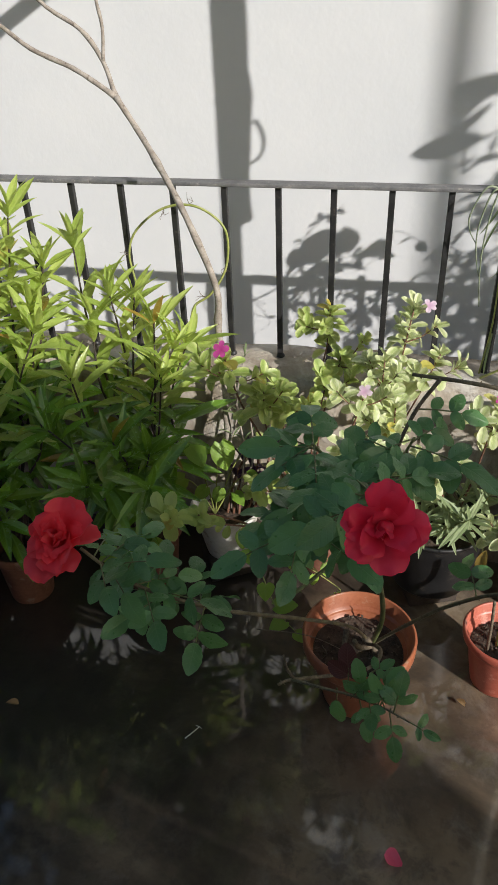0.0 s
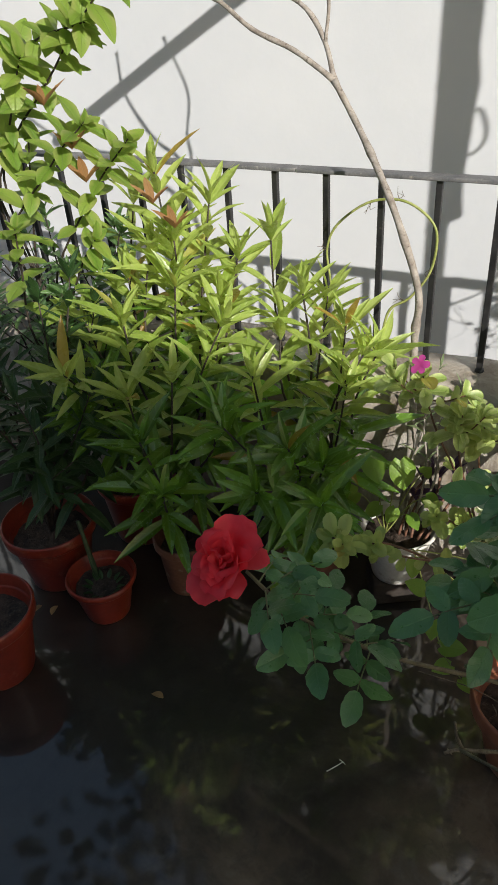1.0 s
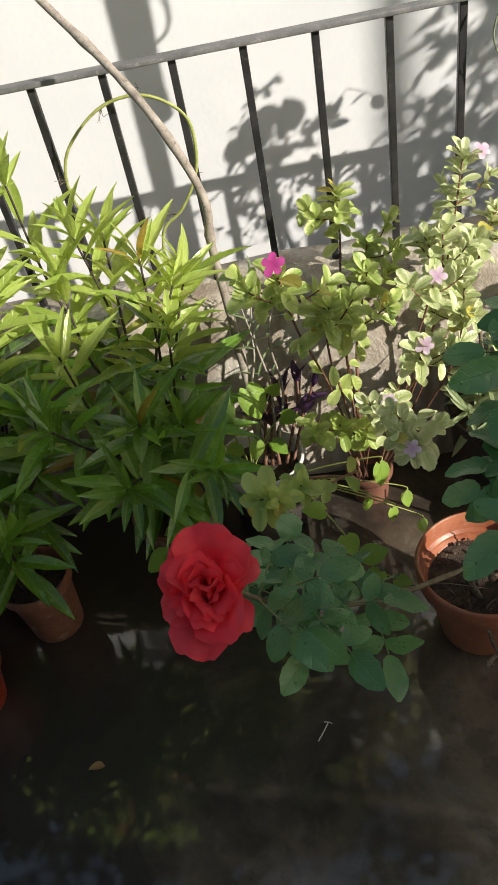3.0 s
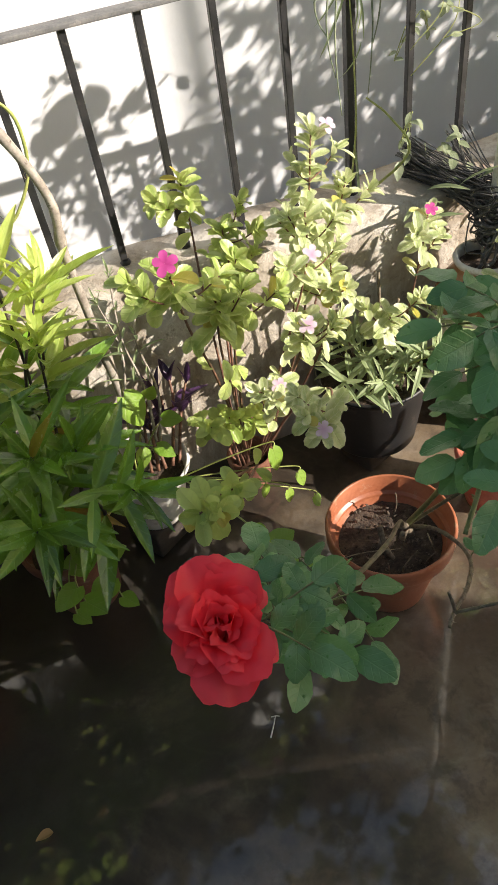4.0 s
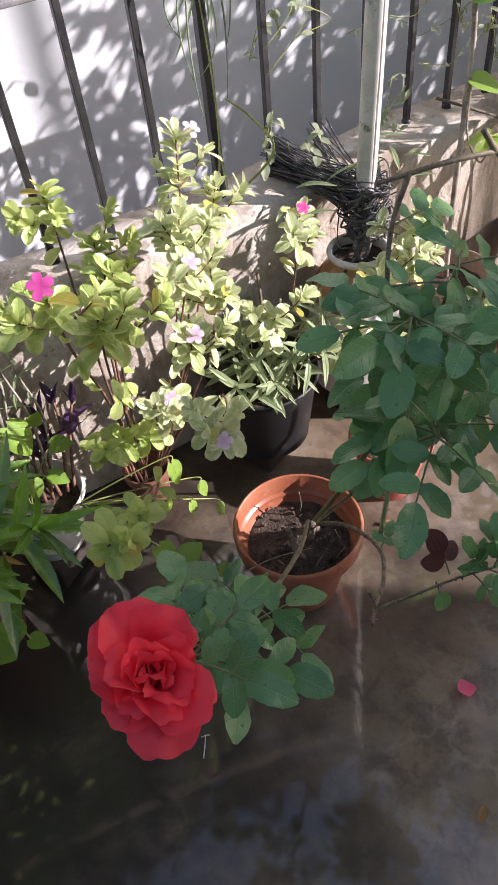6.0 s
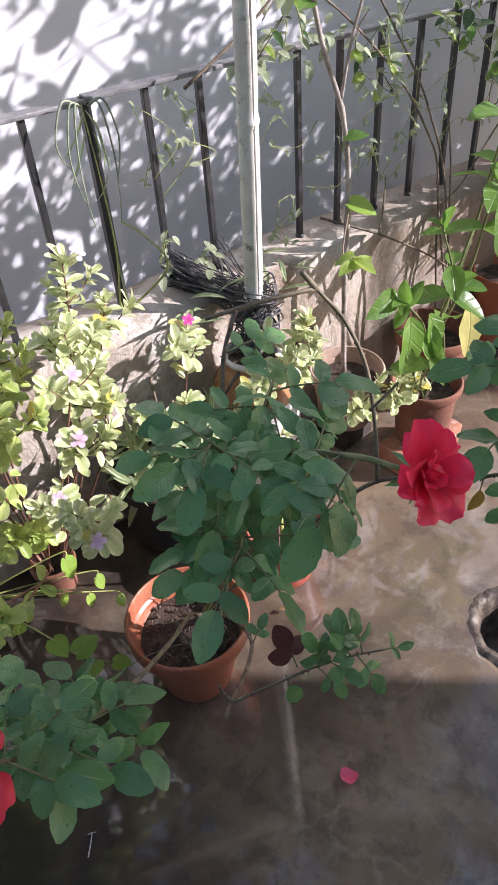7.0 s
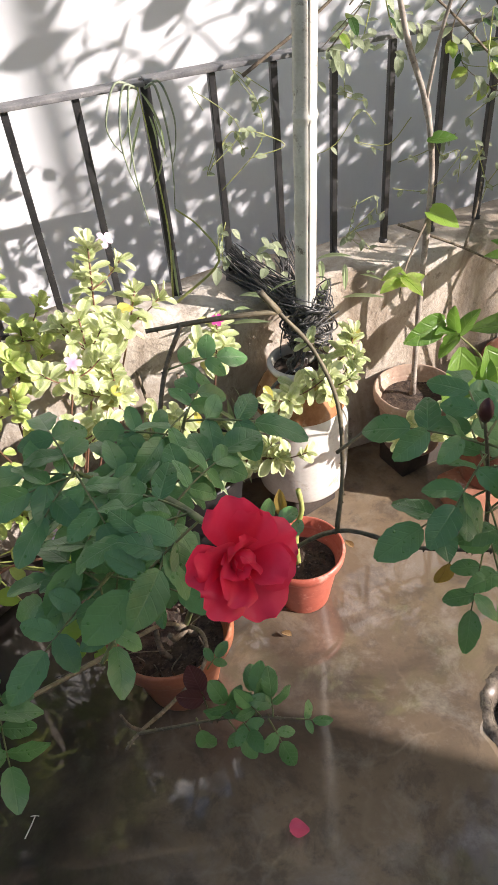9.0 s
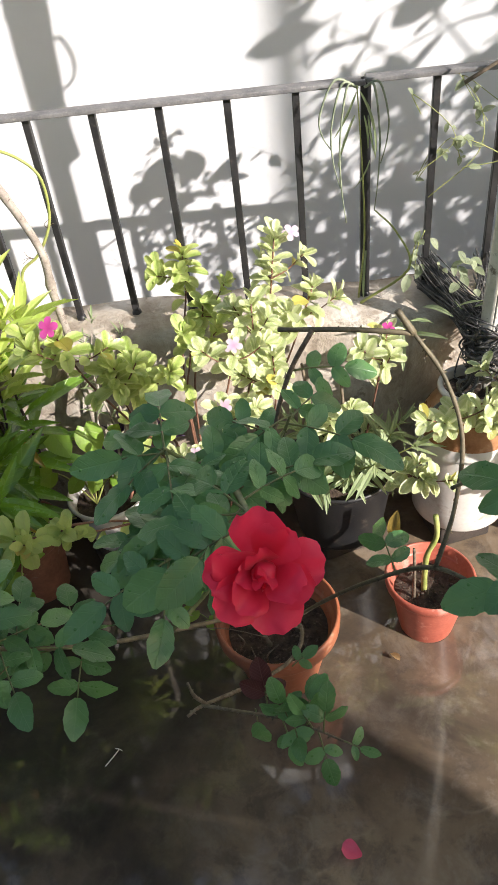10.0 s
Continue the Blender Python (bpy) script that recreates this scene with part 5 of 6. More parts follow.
w2 = periwinkle((0.430, 1.88, 0.09), (
    [(0.43, 1.888, 0.055), (0.36, 1.72, 0.45), (0.31, 1.63, 0.65), (0.292, 1.592, 0.765)],
    [(0.43, 1.888, 0.055), (0.38, 1.72, 0.42), (0.355, 1.65, 0.58), (0.352, 1.62, 0.690)],
    [(0.43, 1.888, 0.055), (0.40, 1.75, 0.42), (0.385, 1.68, 0.56), (0.390, 1.66, 0.655)],
    [(0.42, 1.888, 0.055), (0.41, 1.92, 0.45), (0.43, 2.01, 0.60), (0.432, 2.035, 0.680)],
    [(0.42, 1.888, 0.055), (0.43, 1.89, 0.42), (0.46, 1.93, 0.55), (0.470, 1.94, 0.61)],
    [(0.42, 1.888, 0.055), (0.42, 1.84, 0.42), (0.44, 1.85, 0.54), (0.45, 1.86, 0.60)],
), 43, "yellow-green periwinkle with a magenta flower, sharing the dark pot", OBOVATE_MID)
periwinkle((0.42, 1.87, 0.09), (
    [(0.41, 1.888, 0.055), (0.38, 1.64, 0.33), (0.31, 1.47, 0.48), (0.275, 1.413, 0.545)],
    [(0.41, 1.888, 0.055), (0.36, 1.62, 0.34), (0.29, 1.47, 0.50), (0.25, 1.40, 0.55), (0.221, 1.372, 0.572)],
    [(0.41, 1.888, 0.055), (0.37, 1.78, 0.30), (0.33, 1.71, 0.38), (0.32, 1.682, 0.405)],
    [(0.42, 1.885, 0.055), (0.38, 1.80, 0.28), (0.37, 1.75, 0.33), (0.366, 1.73, 0.368)],
    [(0.42, 1.885, 0.055), (0.43, 1.80, 0.26), (0.42, 1.76, 0.31), (0.41, 1.74, 0.34)],
), 44, "shaded green trailing periwinkle shoots over the pot's edge", OBOVATE_GREEN, 0.040, 0.024, sunny=0.3, sides=(0, 1))
w4 = periwinkle((0.79, 1.85, 0.228), (
    [(0.76, 1.85, 0.225), (0.78, 1.82, 0.36), (0.80, 1.81, 0.50), (0.812, 1.81, 0.590)],
    [(0.76, 1.85, 0.225), (0.72, 1.80, 0.36), (0.70, 1.76, 0.42), (0.70, 1.74, 0.455)],
    [(0.78, 1.84, 0.225), (0.83, 1.74, 0.30), (0.85, 1.70, 0.33), (0.87, 1.675, 0.345)],
), 45, "slim periwinkle with a small pink flower beside the black pot")
periwinkle((0.99, 1.85, 0.405), (
    [(0.995, 1.83, 0.405), (1.03, 1.78, 0.45), (1.055, 1.755, 0.49), (1.060, 1.748, 0.53)],
    [(0.975, 1.835, 0.405), (0.945, 1.76, 0.445), (0.92, 1.715, 0.452), (0.90, 1.69, 0.465)],
    [(0.985, 1.83, 0.405), (0.985, 1.75, 0.445), (0.985, 1.71, 0.452), (0.985, 1.685, 0.462)],
), 46, "short sunlit periwinkle shoots rising from the stoneware jar")
periwinkle((1.30, 1.83, 0.195), (
    [(1.28, 1.80, 0.19), (1.20, 1.72, 0.26), (1.17, 1.70, 0.275), (1.14, 1.685, 0.28)],
    [(1.30, 1.80, 0.19), (1.27, 1.70, 0.26), (1.255, 1.67, 0.27), (1.24, 1.65, 0.285)],
    [(1.32, 1.80, 0.19), (1.33, 1.72, 0.26), (1.33, 1.69, 0.27), (1.325, 1.67, 0.285)],
), 48, "low sunlit periwinkle shoots spilling from the lime-stained pot")
flower5((0.288, 1.582, 0.790), (-0.25, -0.75, 0.6), 0.017, PINK_PETAL, w2, "bright magenta five-petalled flower", 1)
flower5((0.650, 1.868, 0.772), (0.2, -0.6, 0.8), 0.016, LILAC_PETAL, w1, "pale lilac flower", 2)
flower5((0.540, 1.712, 0.652), (-0.1, -0.7, 0.7), 0.016, LILAC_PETAL, w1, "pale lilac flower", 3)
flower5((0.449, 1.672, 0.452), (-0.2, -0.6, 0.8), 0.015, LILAC_PETAL, w1, "pale lilac flower", 4)
flower5((0.447, 1.497, 0.500), (-0.1, -0.5, 0.85), 0.014, LILAC_PETAL, w1, "pale lilac flower", 5)
flower5((0.512, 1.68, 0.548), (-0.2, -0.6, 0.8), 0.016, LILAC_PETAL, w1, "pale lilac flower", 6)
flower5((0.812, 1.80, 0.606), (-0.1, -0.6, 0.8), 0.013, PINK_PETAL, w4, "small pink flower", 7)

# ---- purple plants and a heart-leaved creeper in the white pot, narrow-leaved plant in the black pot ----
rp = random.Random(51)
purple = thing("purple_leaved_plant", (0.21, 1.83, 0.20), "dark purple spiderwort shoots in the white pot", "houseplant")
for k, (x, y, z) in enumerate(((0.255, 1.89, 0.345), (0.24, 1.90, 0.315), (0.275, 1.91, 0.33), (0.305, 1.92, 0.345), (0.335, 1.91, 0.33))):
    line = stem_part(bowed((0.21 + 0.015 * k, 1.83, 0.20), (x, y, z), rp, 0.012), 0.0036, 0.0026, RED_STEM, purple)
    leafy(line, purple, PURPLE, rp, 0.55, 0.95, 0.034, 0.088, 2, (0.7, 1.6), crown=2)
creeper = thing("heart_leaved_creeper", (0.18, 1.80, 0.20), "heart-leaved creeper trailing over the white pot and the floor", "creeper")
for points in ([(0.26, 1.78, 0.21), (0.33, 1.66, 0.18), (0.38, 1.60, 0.12), (0.43, 1.57, 0.09)],
               [(0.14, 1.79, 0.20), (0.06, 1.66, 0.28), (0.02, 1.60, 0.27), (0.02, 1.57, 0.23)],
               [(0.13, 1.79, 0.20), (0.09, 1.70, 0.26), (0.07, 1.62, 0.24), (0.08, 1.57, 0.20)],
               [(0.14, 1.78, 0.20), (0.05, 1.72, 0.24), (0.00, 1.66, 0.20), (-0.01, 1.61, 0.15)]):
    line = stem_part(points, 0.0020, 0.0014, VINE, creeper)
    turn = 0.0
    for k in range(5):
        p, d = at_run(line, 0.25 + 0.74 * k / 4)
        turn += 2.4
        out = Vector((math.cos(turn), math.sin(turn) - 0.4, 0.35))
        leaf(HEART, p, out + d * 0.4, (0.0, -0.35, 1.0), rp.uniform(0.034, 0.060), creeper, rp)
for at, way, size in (((0.203, 1.825, 0.415), (0.3, -0.35, -0.75), 0.068), ((0.135, 1.820, 0.412), (0.5, -0.5, -0.5), 0.064), ((0.115, 1.80, 0.32), (-0.6, -0.4, -0.3), 0.056), ((0.235, 1.82, 0.275), (0.5, -0.5, -0.2), 0.040), ((0.205, 1.80, 0.30), (-0.2, -0.5, -0.6), 0.038), ((0.165, 1.81, 0.29), (-0.4, -0.4, -0.4), 0.042), ((0.262, 1.84, 0.32), (0.6, -0.4, 0.1), 0.040), ((0.245, 1.87, 0.36), (0.3, -0.3, 0.5), 0.038)):
    leaf(HEART, at, way, SUNWARD + Vector((-0.2, -0.3, 0.5)), size, creeper, rp)
    stem_part([(0.18, 1.82, 0.20), Vector(at).lerp(Vector((0.18, 1.82, 0.20)), 0.4) + Vector((0, 0, 0.02)), at], 0.0018, 0.0012, VINE, creeper)
for at, size in (((0.43, 1.70, 0.28), 0.046), ((0.475, 1.70, 0.19), 0.032), ((0.505, 1.70, 0.10), 0.030), ((0.45, 1.70, 0.15), 0.028), ((0.28, 1.70, 0.26), 0.042), ((0.40, 1.69, 0.20), 0.030)):
    stem_part([(0.25, 1.79, 0.20), Vector(at).lerp(Vector((0.25, 1.79, 0.20)), 0.5) + Vector((0, 0, 0.015)), Vector(at) + Vector((0, 0.01, 0.01)), at], 0.0017, 0.0011, VINE, creeper)
    leaf(HEART, at, jitter((0.15, -0.4, -0.7), 0.2, rp), SUNWARD + Vector((-0.2, -0.3, 0.3)), size, creeper, rp)
pale = thing("narrow_leaved_plant", (0.731, 1.838, 0.225), "plant with narrow pale green white-edged leaves, in the black pot", "houseplant")
for k in range(15):
    a = k * 2.39
    r = 0.03 + 0.12 * math.sqrt(k / 15)
    top = (0.735 + r * math.cos(a), 1.80 + r * math.sin(a) * 0.85, 0.30 + 0.10 * rp.random() - 0.04 * (k > 10))
    line = stem_part(bowed((0.731 + 0.3 * r * math.cos(a), 1.838 + 0.3 * r * math.sin(a), 0.225), top, rp, 0.01), 0.0022, 0.0012, VINE, pale)
    leafy(line, pale, NARROW, rp, 0.35, 0.97, 0.022, 0.100, 2, (0.1, 0.7), crown=5, sunny=0.3)
for points in ([(0.70, 1.85, 0.22), (0.675, 1.86, 0.34), (0.660, 1.865, 0.45), (0.655, 1.865, 0.50)], [(0.74, 1.85, 0.22), (0.735, 1.84, 0.36), (0.728, 1.835, 0.49)], [(0.75, 1.85, 0.22), (0.77, 1.83, 0.30), (0.745, 1.81, 0.36), (0.752, 1.80, 0.44)]):
    stem_part(points, 0.0042, 0.0030, TWIG, pale, "bare_stem")

weed = thing("dry_weed", (0.235, 1.850, 0.21), "dry grey weed with thin silvery leaves in the white pot", "weed")
for top in ((0.25, 1.92, 0.61), (0.30, 1.93, 0.57), (0.215, 1.94, 0.55)):
    line = stem_part(bowed((0.235, 1.850, 0.21), top, rp, 0.02), 0.0036, 0.0014, BARK, weed)
    leafy(line, weed, NARROW, rp, 0.50, 0.97, 0.026, 0.050, 2, (0.2, 0.9), crown=4)

# ---- the bare branch and the vine hoop on it ----
branch = thing("bare_branch", (0.205, 1.850, 0.20), "tall bare pale grey branch rising from the white pot and forking", "branch")
stem_part([(0.205, 1.850, 0.20), (0.204, 1.895, 0.37), (0.198, 1.92, 0.50), (0.190, 1.92, 0.668), (0.194, 1.91, 0.768), (0.148, 1.915, 0.893), (0.086, 1.965, 0.980), (0.012, 2.035, 1.055), (-0.044, 2.055, 1.130)], 0.0092, 0.0060, BARK, branch, "trunk", 9, 0.15, 5)
stem_part([(-0.044, 2.055, 1.130), (-0.132, 2.06, 1.183), (-0.224, 2.06, 1.222), (-0.311, 2.06, 1.281), (-0.399, 2.06, 1.290), (-0.53, 2.06, 1.312), (-0.70, 2.06, 1.40)], 0.0058, 0.0034, BARK, branch, "limb", 8, 0.15, 4)
stem_part([(-0.311, 2.06, 1.281), (-0.320, 2.06, 1.315), (-0.345, 2.05, 1.40)], 0.0036, 0.0024, BARK, branch, "limb", 7)
stem_part([(-0.044, 2.055, 1.130), (-0.079, 2.095, 1.192), (-0.122, 2.10, 1.252), (-0.212, 2.10, 1.312), (-0.30, 2.10, 1.44), (-0.31, 2.10, 1.56)], 0.0056, 0.0032, BARK, branch, "limb", 8, 0.15, 3)
stem_part([(-0.079, 2.095, 1.192), (-0.073, 2.10, 1.257), (-0.080, 2.10, 1.33), (-0.062, 2.10, 1.45), (-0.13, 2.10, 1.60)], 0.0040, 0.0026, BARK, branch, "limb", 7, 0.15, 3)
hoop = thing("vine_hoop", (0.10, 2.04, 0.62), "thin yellow-green vine shoot arched like a hoop by the branch", "vine")
stem_part([(0.085, 2.03, 0.60), (0.098, 2.04, 0.664), (0.142, 2.04, 0.699), (0.183, 2.04, 0.765), (0.190, 2.04, 0.845), (0.160, 2.04, 0.887), (0.106, 2.04, 0.910), (0.037, 2.04, 0.898), (-0.029, 2.04, 0.847), (-0.053, 2.04, 0.792), (-0.047, 2.04, 0.729), (-0.025, 2.03, 0.62)], 0.0032, 0.0026, VINE, hoop, "shoot", 7, 0.1)
for p, d in (((0.106, 2.04, 0.912), (0.3, -0.2, 0.9)), ((-0.050, 2.04, 0.79), (-0.9, 0, 0.2)), ((0.045, 2.04, 0.90), (0.2, -0.3, -0.9)), ((0.175, 2.04, 0.75), (0.4, -0.2, 0.8)), ((0.13, 2.04, 0.69), (-0.6, -0.3, 0.4))):
    for k in range(3):
        stem_part([p, Vector(p) + jitter(d, 0.6, rp) * 0.014, Vector(p) + jitter(d, 0.8, rp) * 0.026], 0.0009, 0.0004, TWIG, hoop, "tendril", 4, 0)

# ---- hanging grass on the railing post, creepers along the rail ----
grass = thing("hanging_grass", (0.795, 2.05, 0.93), "long pale grass blades hanging over the railing post", "grass")
GRASS = blades("grass_blade", PALE_GRASS, 4, width=0.026, rise=0.35, fall=0.6, fold=0.3, droop=0.75, rows=9)
for k in range(6):
    x = rp.uniform(0.775, 0.81)
    z = rp.choice((0.94, 0.93, 0.90, 0.82))
    leaf(GRASS, (x, 2.052 - 0.01 * rp.random(), z), (rp.uniform(-0.5, 0.5), rp.uniform(-0.35, 0.0), rp.uniform(-0.9, -0.5)), (rp.uniform(-0.5, 0.5), -1, 0.5), rp.uniform(0.06, 0.13), grass, rp, "grass_blade")
for side, wide, drop, lift in ((-1, 0.050, 0.17, 0.012), (-1, 0.035, 0.24, 0.006), (1, 0.040, 0.13, 0.010), (1, 0.025, 0.22, 0.004), (-1, 0.070, 0.10, 0.020)):
    foot = Vector((0.793 + 0.006 * side, 2.055, 0.945 if drop < 0.28 else 0.82))
    stem_part([foot, foot + Vector((side * wide * 0.6, -0.018, lift)), foot + Vector((side * wide, -0.022, -drop * 0.35)), foot + Vector((side * wide * 0.95, -0.02, -drop * 0.7)), foot + Vector((side * wide * 0.7, -0.018, -drop))], 0.0026, 0.0010, RIBBON, grass, "grass_ribbon", 5, 0.1)
stem_part([(0.79, 2.07, 0.52), (0.80, 2.055, 0.66), (0.795, 2.05, 0.80), (0.785, 2.05, 0.95)], 0.0022, 0.0012, VINE, grass)
stem_part([(0.79, 2.03, 0.53), (0.88, 1.99, 0.62), (0.86, 2.03, 0.68), (0.82, 2.05, 0.72)], 0.0030, 0.0018, VINE, grass)
leaf(GRASS, (0.797, 2.04, 0.535), (-0.05, -0.12, 1.0), (-0.3, -1, 0.1), 0.115, grass, rp, "grass_blade")
for k in range(16):
    x = rp.uniform(0.86, 1.20)
    if 1.0 < x < 1.06:
        continue
    leaf(NARROW, (x, 1.95 + rp.uniform(-0.03, 0.05), 0.50 + rp.uniform(0, 0.08)), (rp.uniform(-0.7, 0.7), -0.6, rp.uniform(-0.3, 0.7)), (0, -0.3, 1), rp.uniform(0.06, 0.10), grass, rp, "grass_blade")
rail_vine = thing("rail_creeper", (1.20, 2.06, 0.60), "thin wiry creeper with small pale leaves winding along the railing", "creeper")
FINE_LEAF = leaf_material("small_grey_green_leaf", (0.13, 0.17, 0.085), (0.42, 0.47, 0.30), (0.48, 0.52, 0.38), gloss=0.45, glow=0.35, veins=6.0)
FINE = blades("creeper_leaf", FINE_LEAF, 3, width=0.26, rise=0.6, fall=0.8, fold=0.3, droop=0.2, rows=5)
for k in range(34):
    x = rp.uniform(0.85, 1.95)
    z = rp.uniform(0.58, 0.96)
    p0 = Vector((x, 2.065 + rp.uniform(-0.03, 0.04), z))
    pts = [p0]
    for j in range(3):
        pts.append(pts[-1] + Vector((rp.uniform(-0.08, 0.09), rp.uniform(-0.03, 0.02), rp.uniform(-0.09, 0.08))))
    line = stem_part(pts, 0.0010, 0.0007, VINE, rail_vine, "tendril", 4, 0)
    for j in range(rp.randint(3, 8)):
        p, d = at_run(line, rp.random())
        leaf(FINE, p, jitter((0, -0.4, -0.2), 0.9, rp), (0, -0.6, 0.8), rp.uniform(0.014, 0.025), rail_vine, rp)
for x, z, n in ((0.93, 0.60, 7), (1.00, 0.58, 8), (0.97, 0.61, 6), (1.20, 0.95, 12), (1.28, 0.96, 12), (1.12, 0.93, 8), (1.38, 0.98, 10)):
    for j in range(n):
        leaf(FINE, (x + rp.uniform(-0.045, 0.045), 2.02 + rp.uniform(-0.04, 0.04), z + rp.uniform(-0.03, 0.04)), jitter((0, -0.5, -0.2), 0.9, rp), (0, -0.5, 0.9), rp.uniform(0.020, 0.038), rail_vine, rp)

# ---- things at the sunny end ----
sapling = thing("sapling", (1.307, 1.905, 0.20), "young bare-stemmed tree with a few broad leaves at the top", "sapling")
trunk = stem_part([(1.307, 1.905, 0.19), (1.306, 1.91, 0.432), (1.312, 1.915, 0.62), (1.314, 1.92, 0.744), (1.292, 1.92, 0.86), (1.246, 1.92, 0.971), (1.218, 1.92, 1.068), (1.21, 1.91, 1.12), (1.205, 1.905, 1.16)], 0.0068, 0.0042, BARK, sapling, "trunk", 9, 0.15, 4)
limb = stem_part([(1.288, 1.92, 0.865), (1.30, 1.90, 1.00), (1.33, 1.87, 1.14), (1.365, 1.853, 1.25)], 0.0040, 0.0020, BARK, sapling, "limb", 7)
for u, way, size in ((0.74, (-0.8, -0.4, 0.1), 0.055), (0.80, (0.7, -0.5, 0.15), 0.065), (0.87, (0.9, 0.1, 0.2), 0.10), (0.94, (-0.6, 0.2, 0.5), 0.075)):
    leaf(BROAD, at_run(trunk, u)[0], way, (0, -0.4, 0.9), size, sapling, rp)
# two round leaves turned to the sun, and narrower ones under them
leaf(HEART, (1.366, 1.853, 1.255), (-1.0, -0.1, 0.22), SUNWARD, 0.094, sapling, rp)
leaf(HEART, (1.408, 1.853, 1.238), (0.10, 0.0, 1.0), SUNWARD + Vector((0.5, 0.4, 0)), 0.078, sapling, rp)
leaf(LANCE_LOW, (1.335, 1.853, 1.200), (-1.0, 0.0, 0.05), (0.2, -0.35, 0.9), 0.080, sapling, rp)
leaf(LANCE_LOW, (1.385, 1.853, 1.195), (1.0, 0.0, 0.05), (0.2, -0.35, 0.9), 0.090, sapling, rp)
leaf(HEART, (1.49, 1.853, 1.230), (0.4, 0.0, 0.8), SUNWARD, 0.055, sapling, rp)
stem_part([(1.35, 1.86, 1.20), (1.42, 1.855, 1.205), (1.49, 1.853, 1.23)], 0.0018, 0.0012, BARK, sapling, "limb", 6)
leaf(BROAD, (1.295, 1.915, 0.80), (0.7, -0.5, 0.25), (0, -0.5, 0.9), 0.055, sapling, rp)
leaf(HEART, (1.31, 1.905, 0.66), (0.6, -0.7, -0.2), (0.2, -0.6, 0.8), 0.065, sapling, rp)
stem_part([(1.31, 1.905, 0.655), (1.20, 1.80, 0.62), (1.13, 1.70, 0.62), (1.106, 1.662, 0.66)], 0.0024, 0.0016, TWIG, sapling, "twig")
for k in range(6):
    leaf(OVATE, (1.106, 1.662, 0.665 + 0.006 * k), (math.cos(k * 1.7) * 0.8, math.sin(k * 1.7) * 0.8, 0.3 - 0.15 * k), (0, -0.4, 1), rp.uniform(0.040, 0.055), sapling, rp)

broad = thing("broad_leaved_plant", (1.40, 1.70, 0.205), "leafy green plant with broad drooping leaves, in a brown clay pot", "houseplant")
for top in ((1.27, 1.60, 0.72), (1.17, 1.58, 0.60), (1.33, 1.60, 0.58), (1.22, 1.54, 0.48)):
    line = stem_part(bowed((1.38, 1.69, 0.205), top, rp, 0.03), 0.0034, 0.0020, GREEN_CANE, broad)
    leafy(line, broad, BROAD, rp, 0.58, 0.96, 0.062, 0.088, 2, (-0.3, 0.3), crown=3)
for at, way, size in (((1.19, 1.585, 0.56), (-0.2, -0.35, -0.9), 0.12), ((1.24, 1.58, 0.55), (0.15, -0.35, -0.9), 0.10), ((1.16, 1.60, 0.62), (-0.8, -0.3, -0.1), 0.085)):
    leaf(BROAD, at, way, (0.1, -0.8, 0.4), size, broad, rp)
tall = thing("broad_leaved_plant", (1.60, 1.865, 0.185), "tall sunlit plant with large soft leaves, one pale yellow", "houseplant")
for top in ((1.62, 1.68, 0.80), (1.68, 1.70, 1.02), (1.76, 1.78, 0.92)):
    line = stem_part(bowed((1.60, 1.865, 0.185), top, rp, 0.03), 0.0048, 0.0024, GREEN_CANE, tall)
    leafy(line, tall, BROAD, rp, 0.55, 0.96, 0.08, 0.12, 2, (0.0, 0.5), crown=3)
leaf(PALE, (1.40, 1.61, 0.50), (-0.1, -0.35, -0.9), (-0.1, -0.9, 0.3), 0.125, tall, rp)
leaf(BROAD, (1.45, 1.60, 0.74), (-0.05, -0.3, -1.0), (-0.2, -0.9, 0.3), 0.14, tall, rp)

# dry climbing canes leaning on the railing
climb = thing("dry_climber", (1.66, 1.95, 0.50), "dry wiry climber canes leaning against the railing", "climber")
for points in ([(1.70, 1.90, 0.20), (1.655, 1.94, 0.50), (1.636, 1.95, 0.646), (1.597, 1.95, 0.726), (1.493, 1.95, 0.866), (1.332, 1.95, 1.013), (1.20, 1.95, 1.10)],
               [(1.71, 1.90, 0.20), (1.67, 1.95, 0.60), (1.60, 1.96, 0.78), (1.541, 1.96, 0.878), (1.45, 1.96, 1.00), (1.405, 1.96, 1.06)],
               [(1.66, 1.92, 0.25), (1.663, 1.95, 0.503), (1.74, 1.95, 0.58), (1.806, 1.95, 0.655), (1.90, 1.95, 0.76)],
               [(1.70, 1.92, 0.22), (1.69, 1.95, 0.60), (1.67, 1.96, 0.75)],
               [(1.27, 1.96, 0.62), (1.40, 1.90, 0.56), (1.50, 1.84, 0.50), (1.56, 1.80, 0.45)],
               [(1.40, 1.90, 0.56), (1.43, 1.92, 0.62), (1.45, 1.94, 0.68)],
               [(0.95, 1.96, 0.96), (1.10, 1.94, 1.05), (1.22, 1.92, 1.16)]):
    stem_part(points, 0.0034, 0.0020, TWIG, climb, "cane", 6, 0.2)
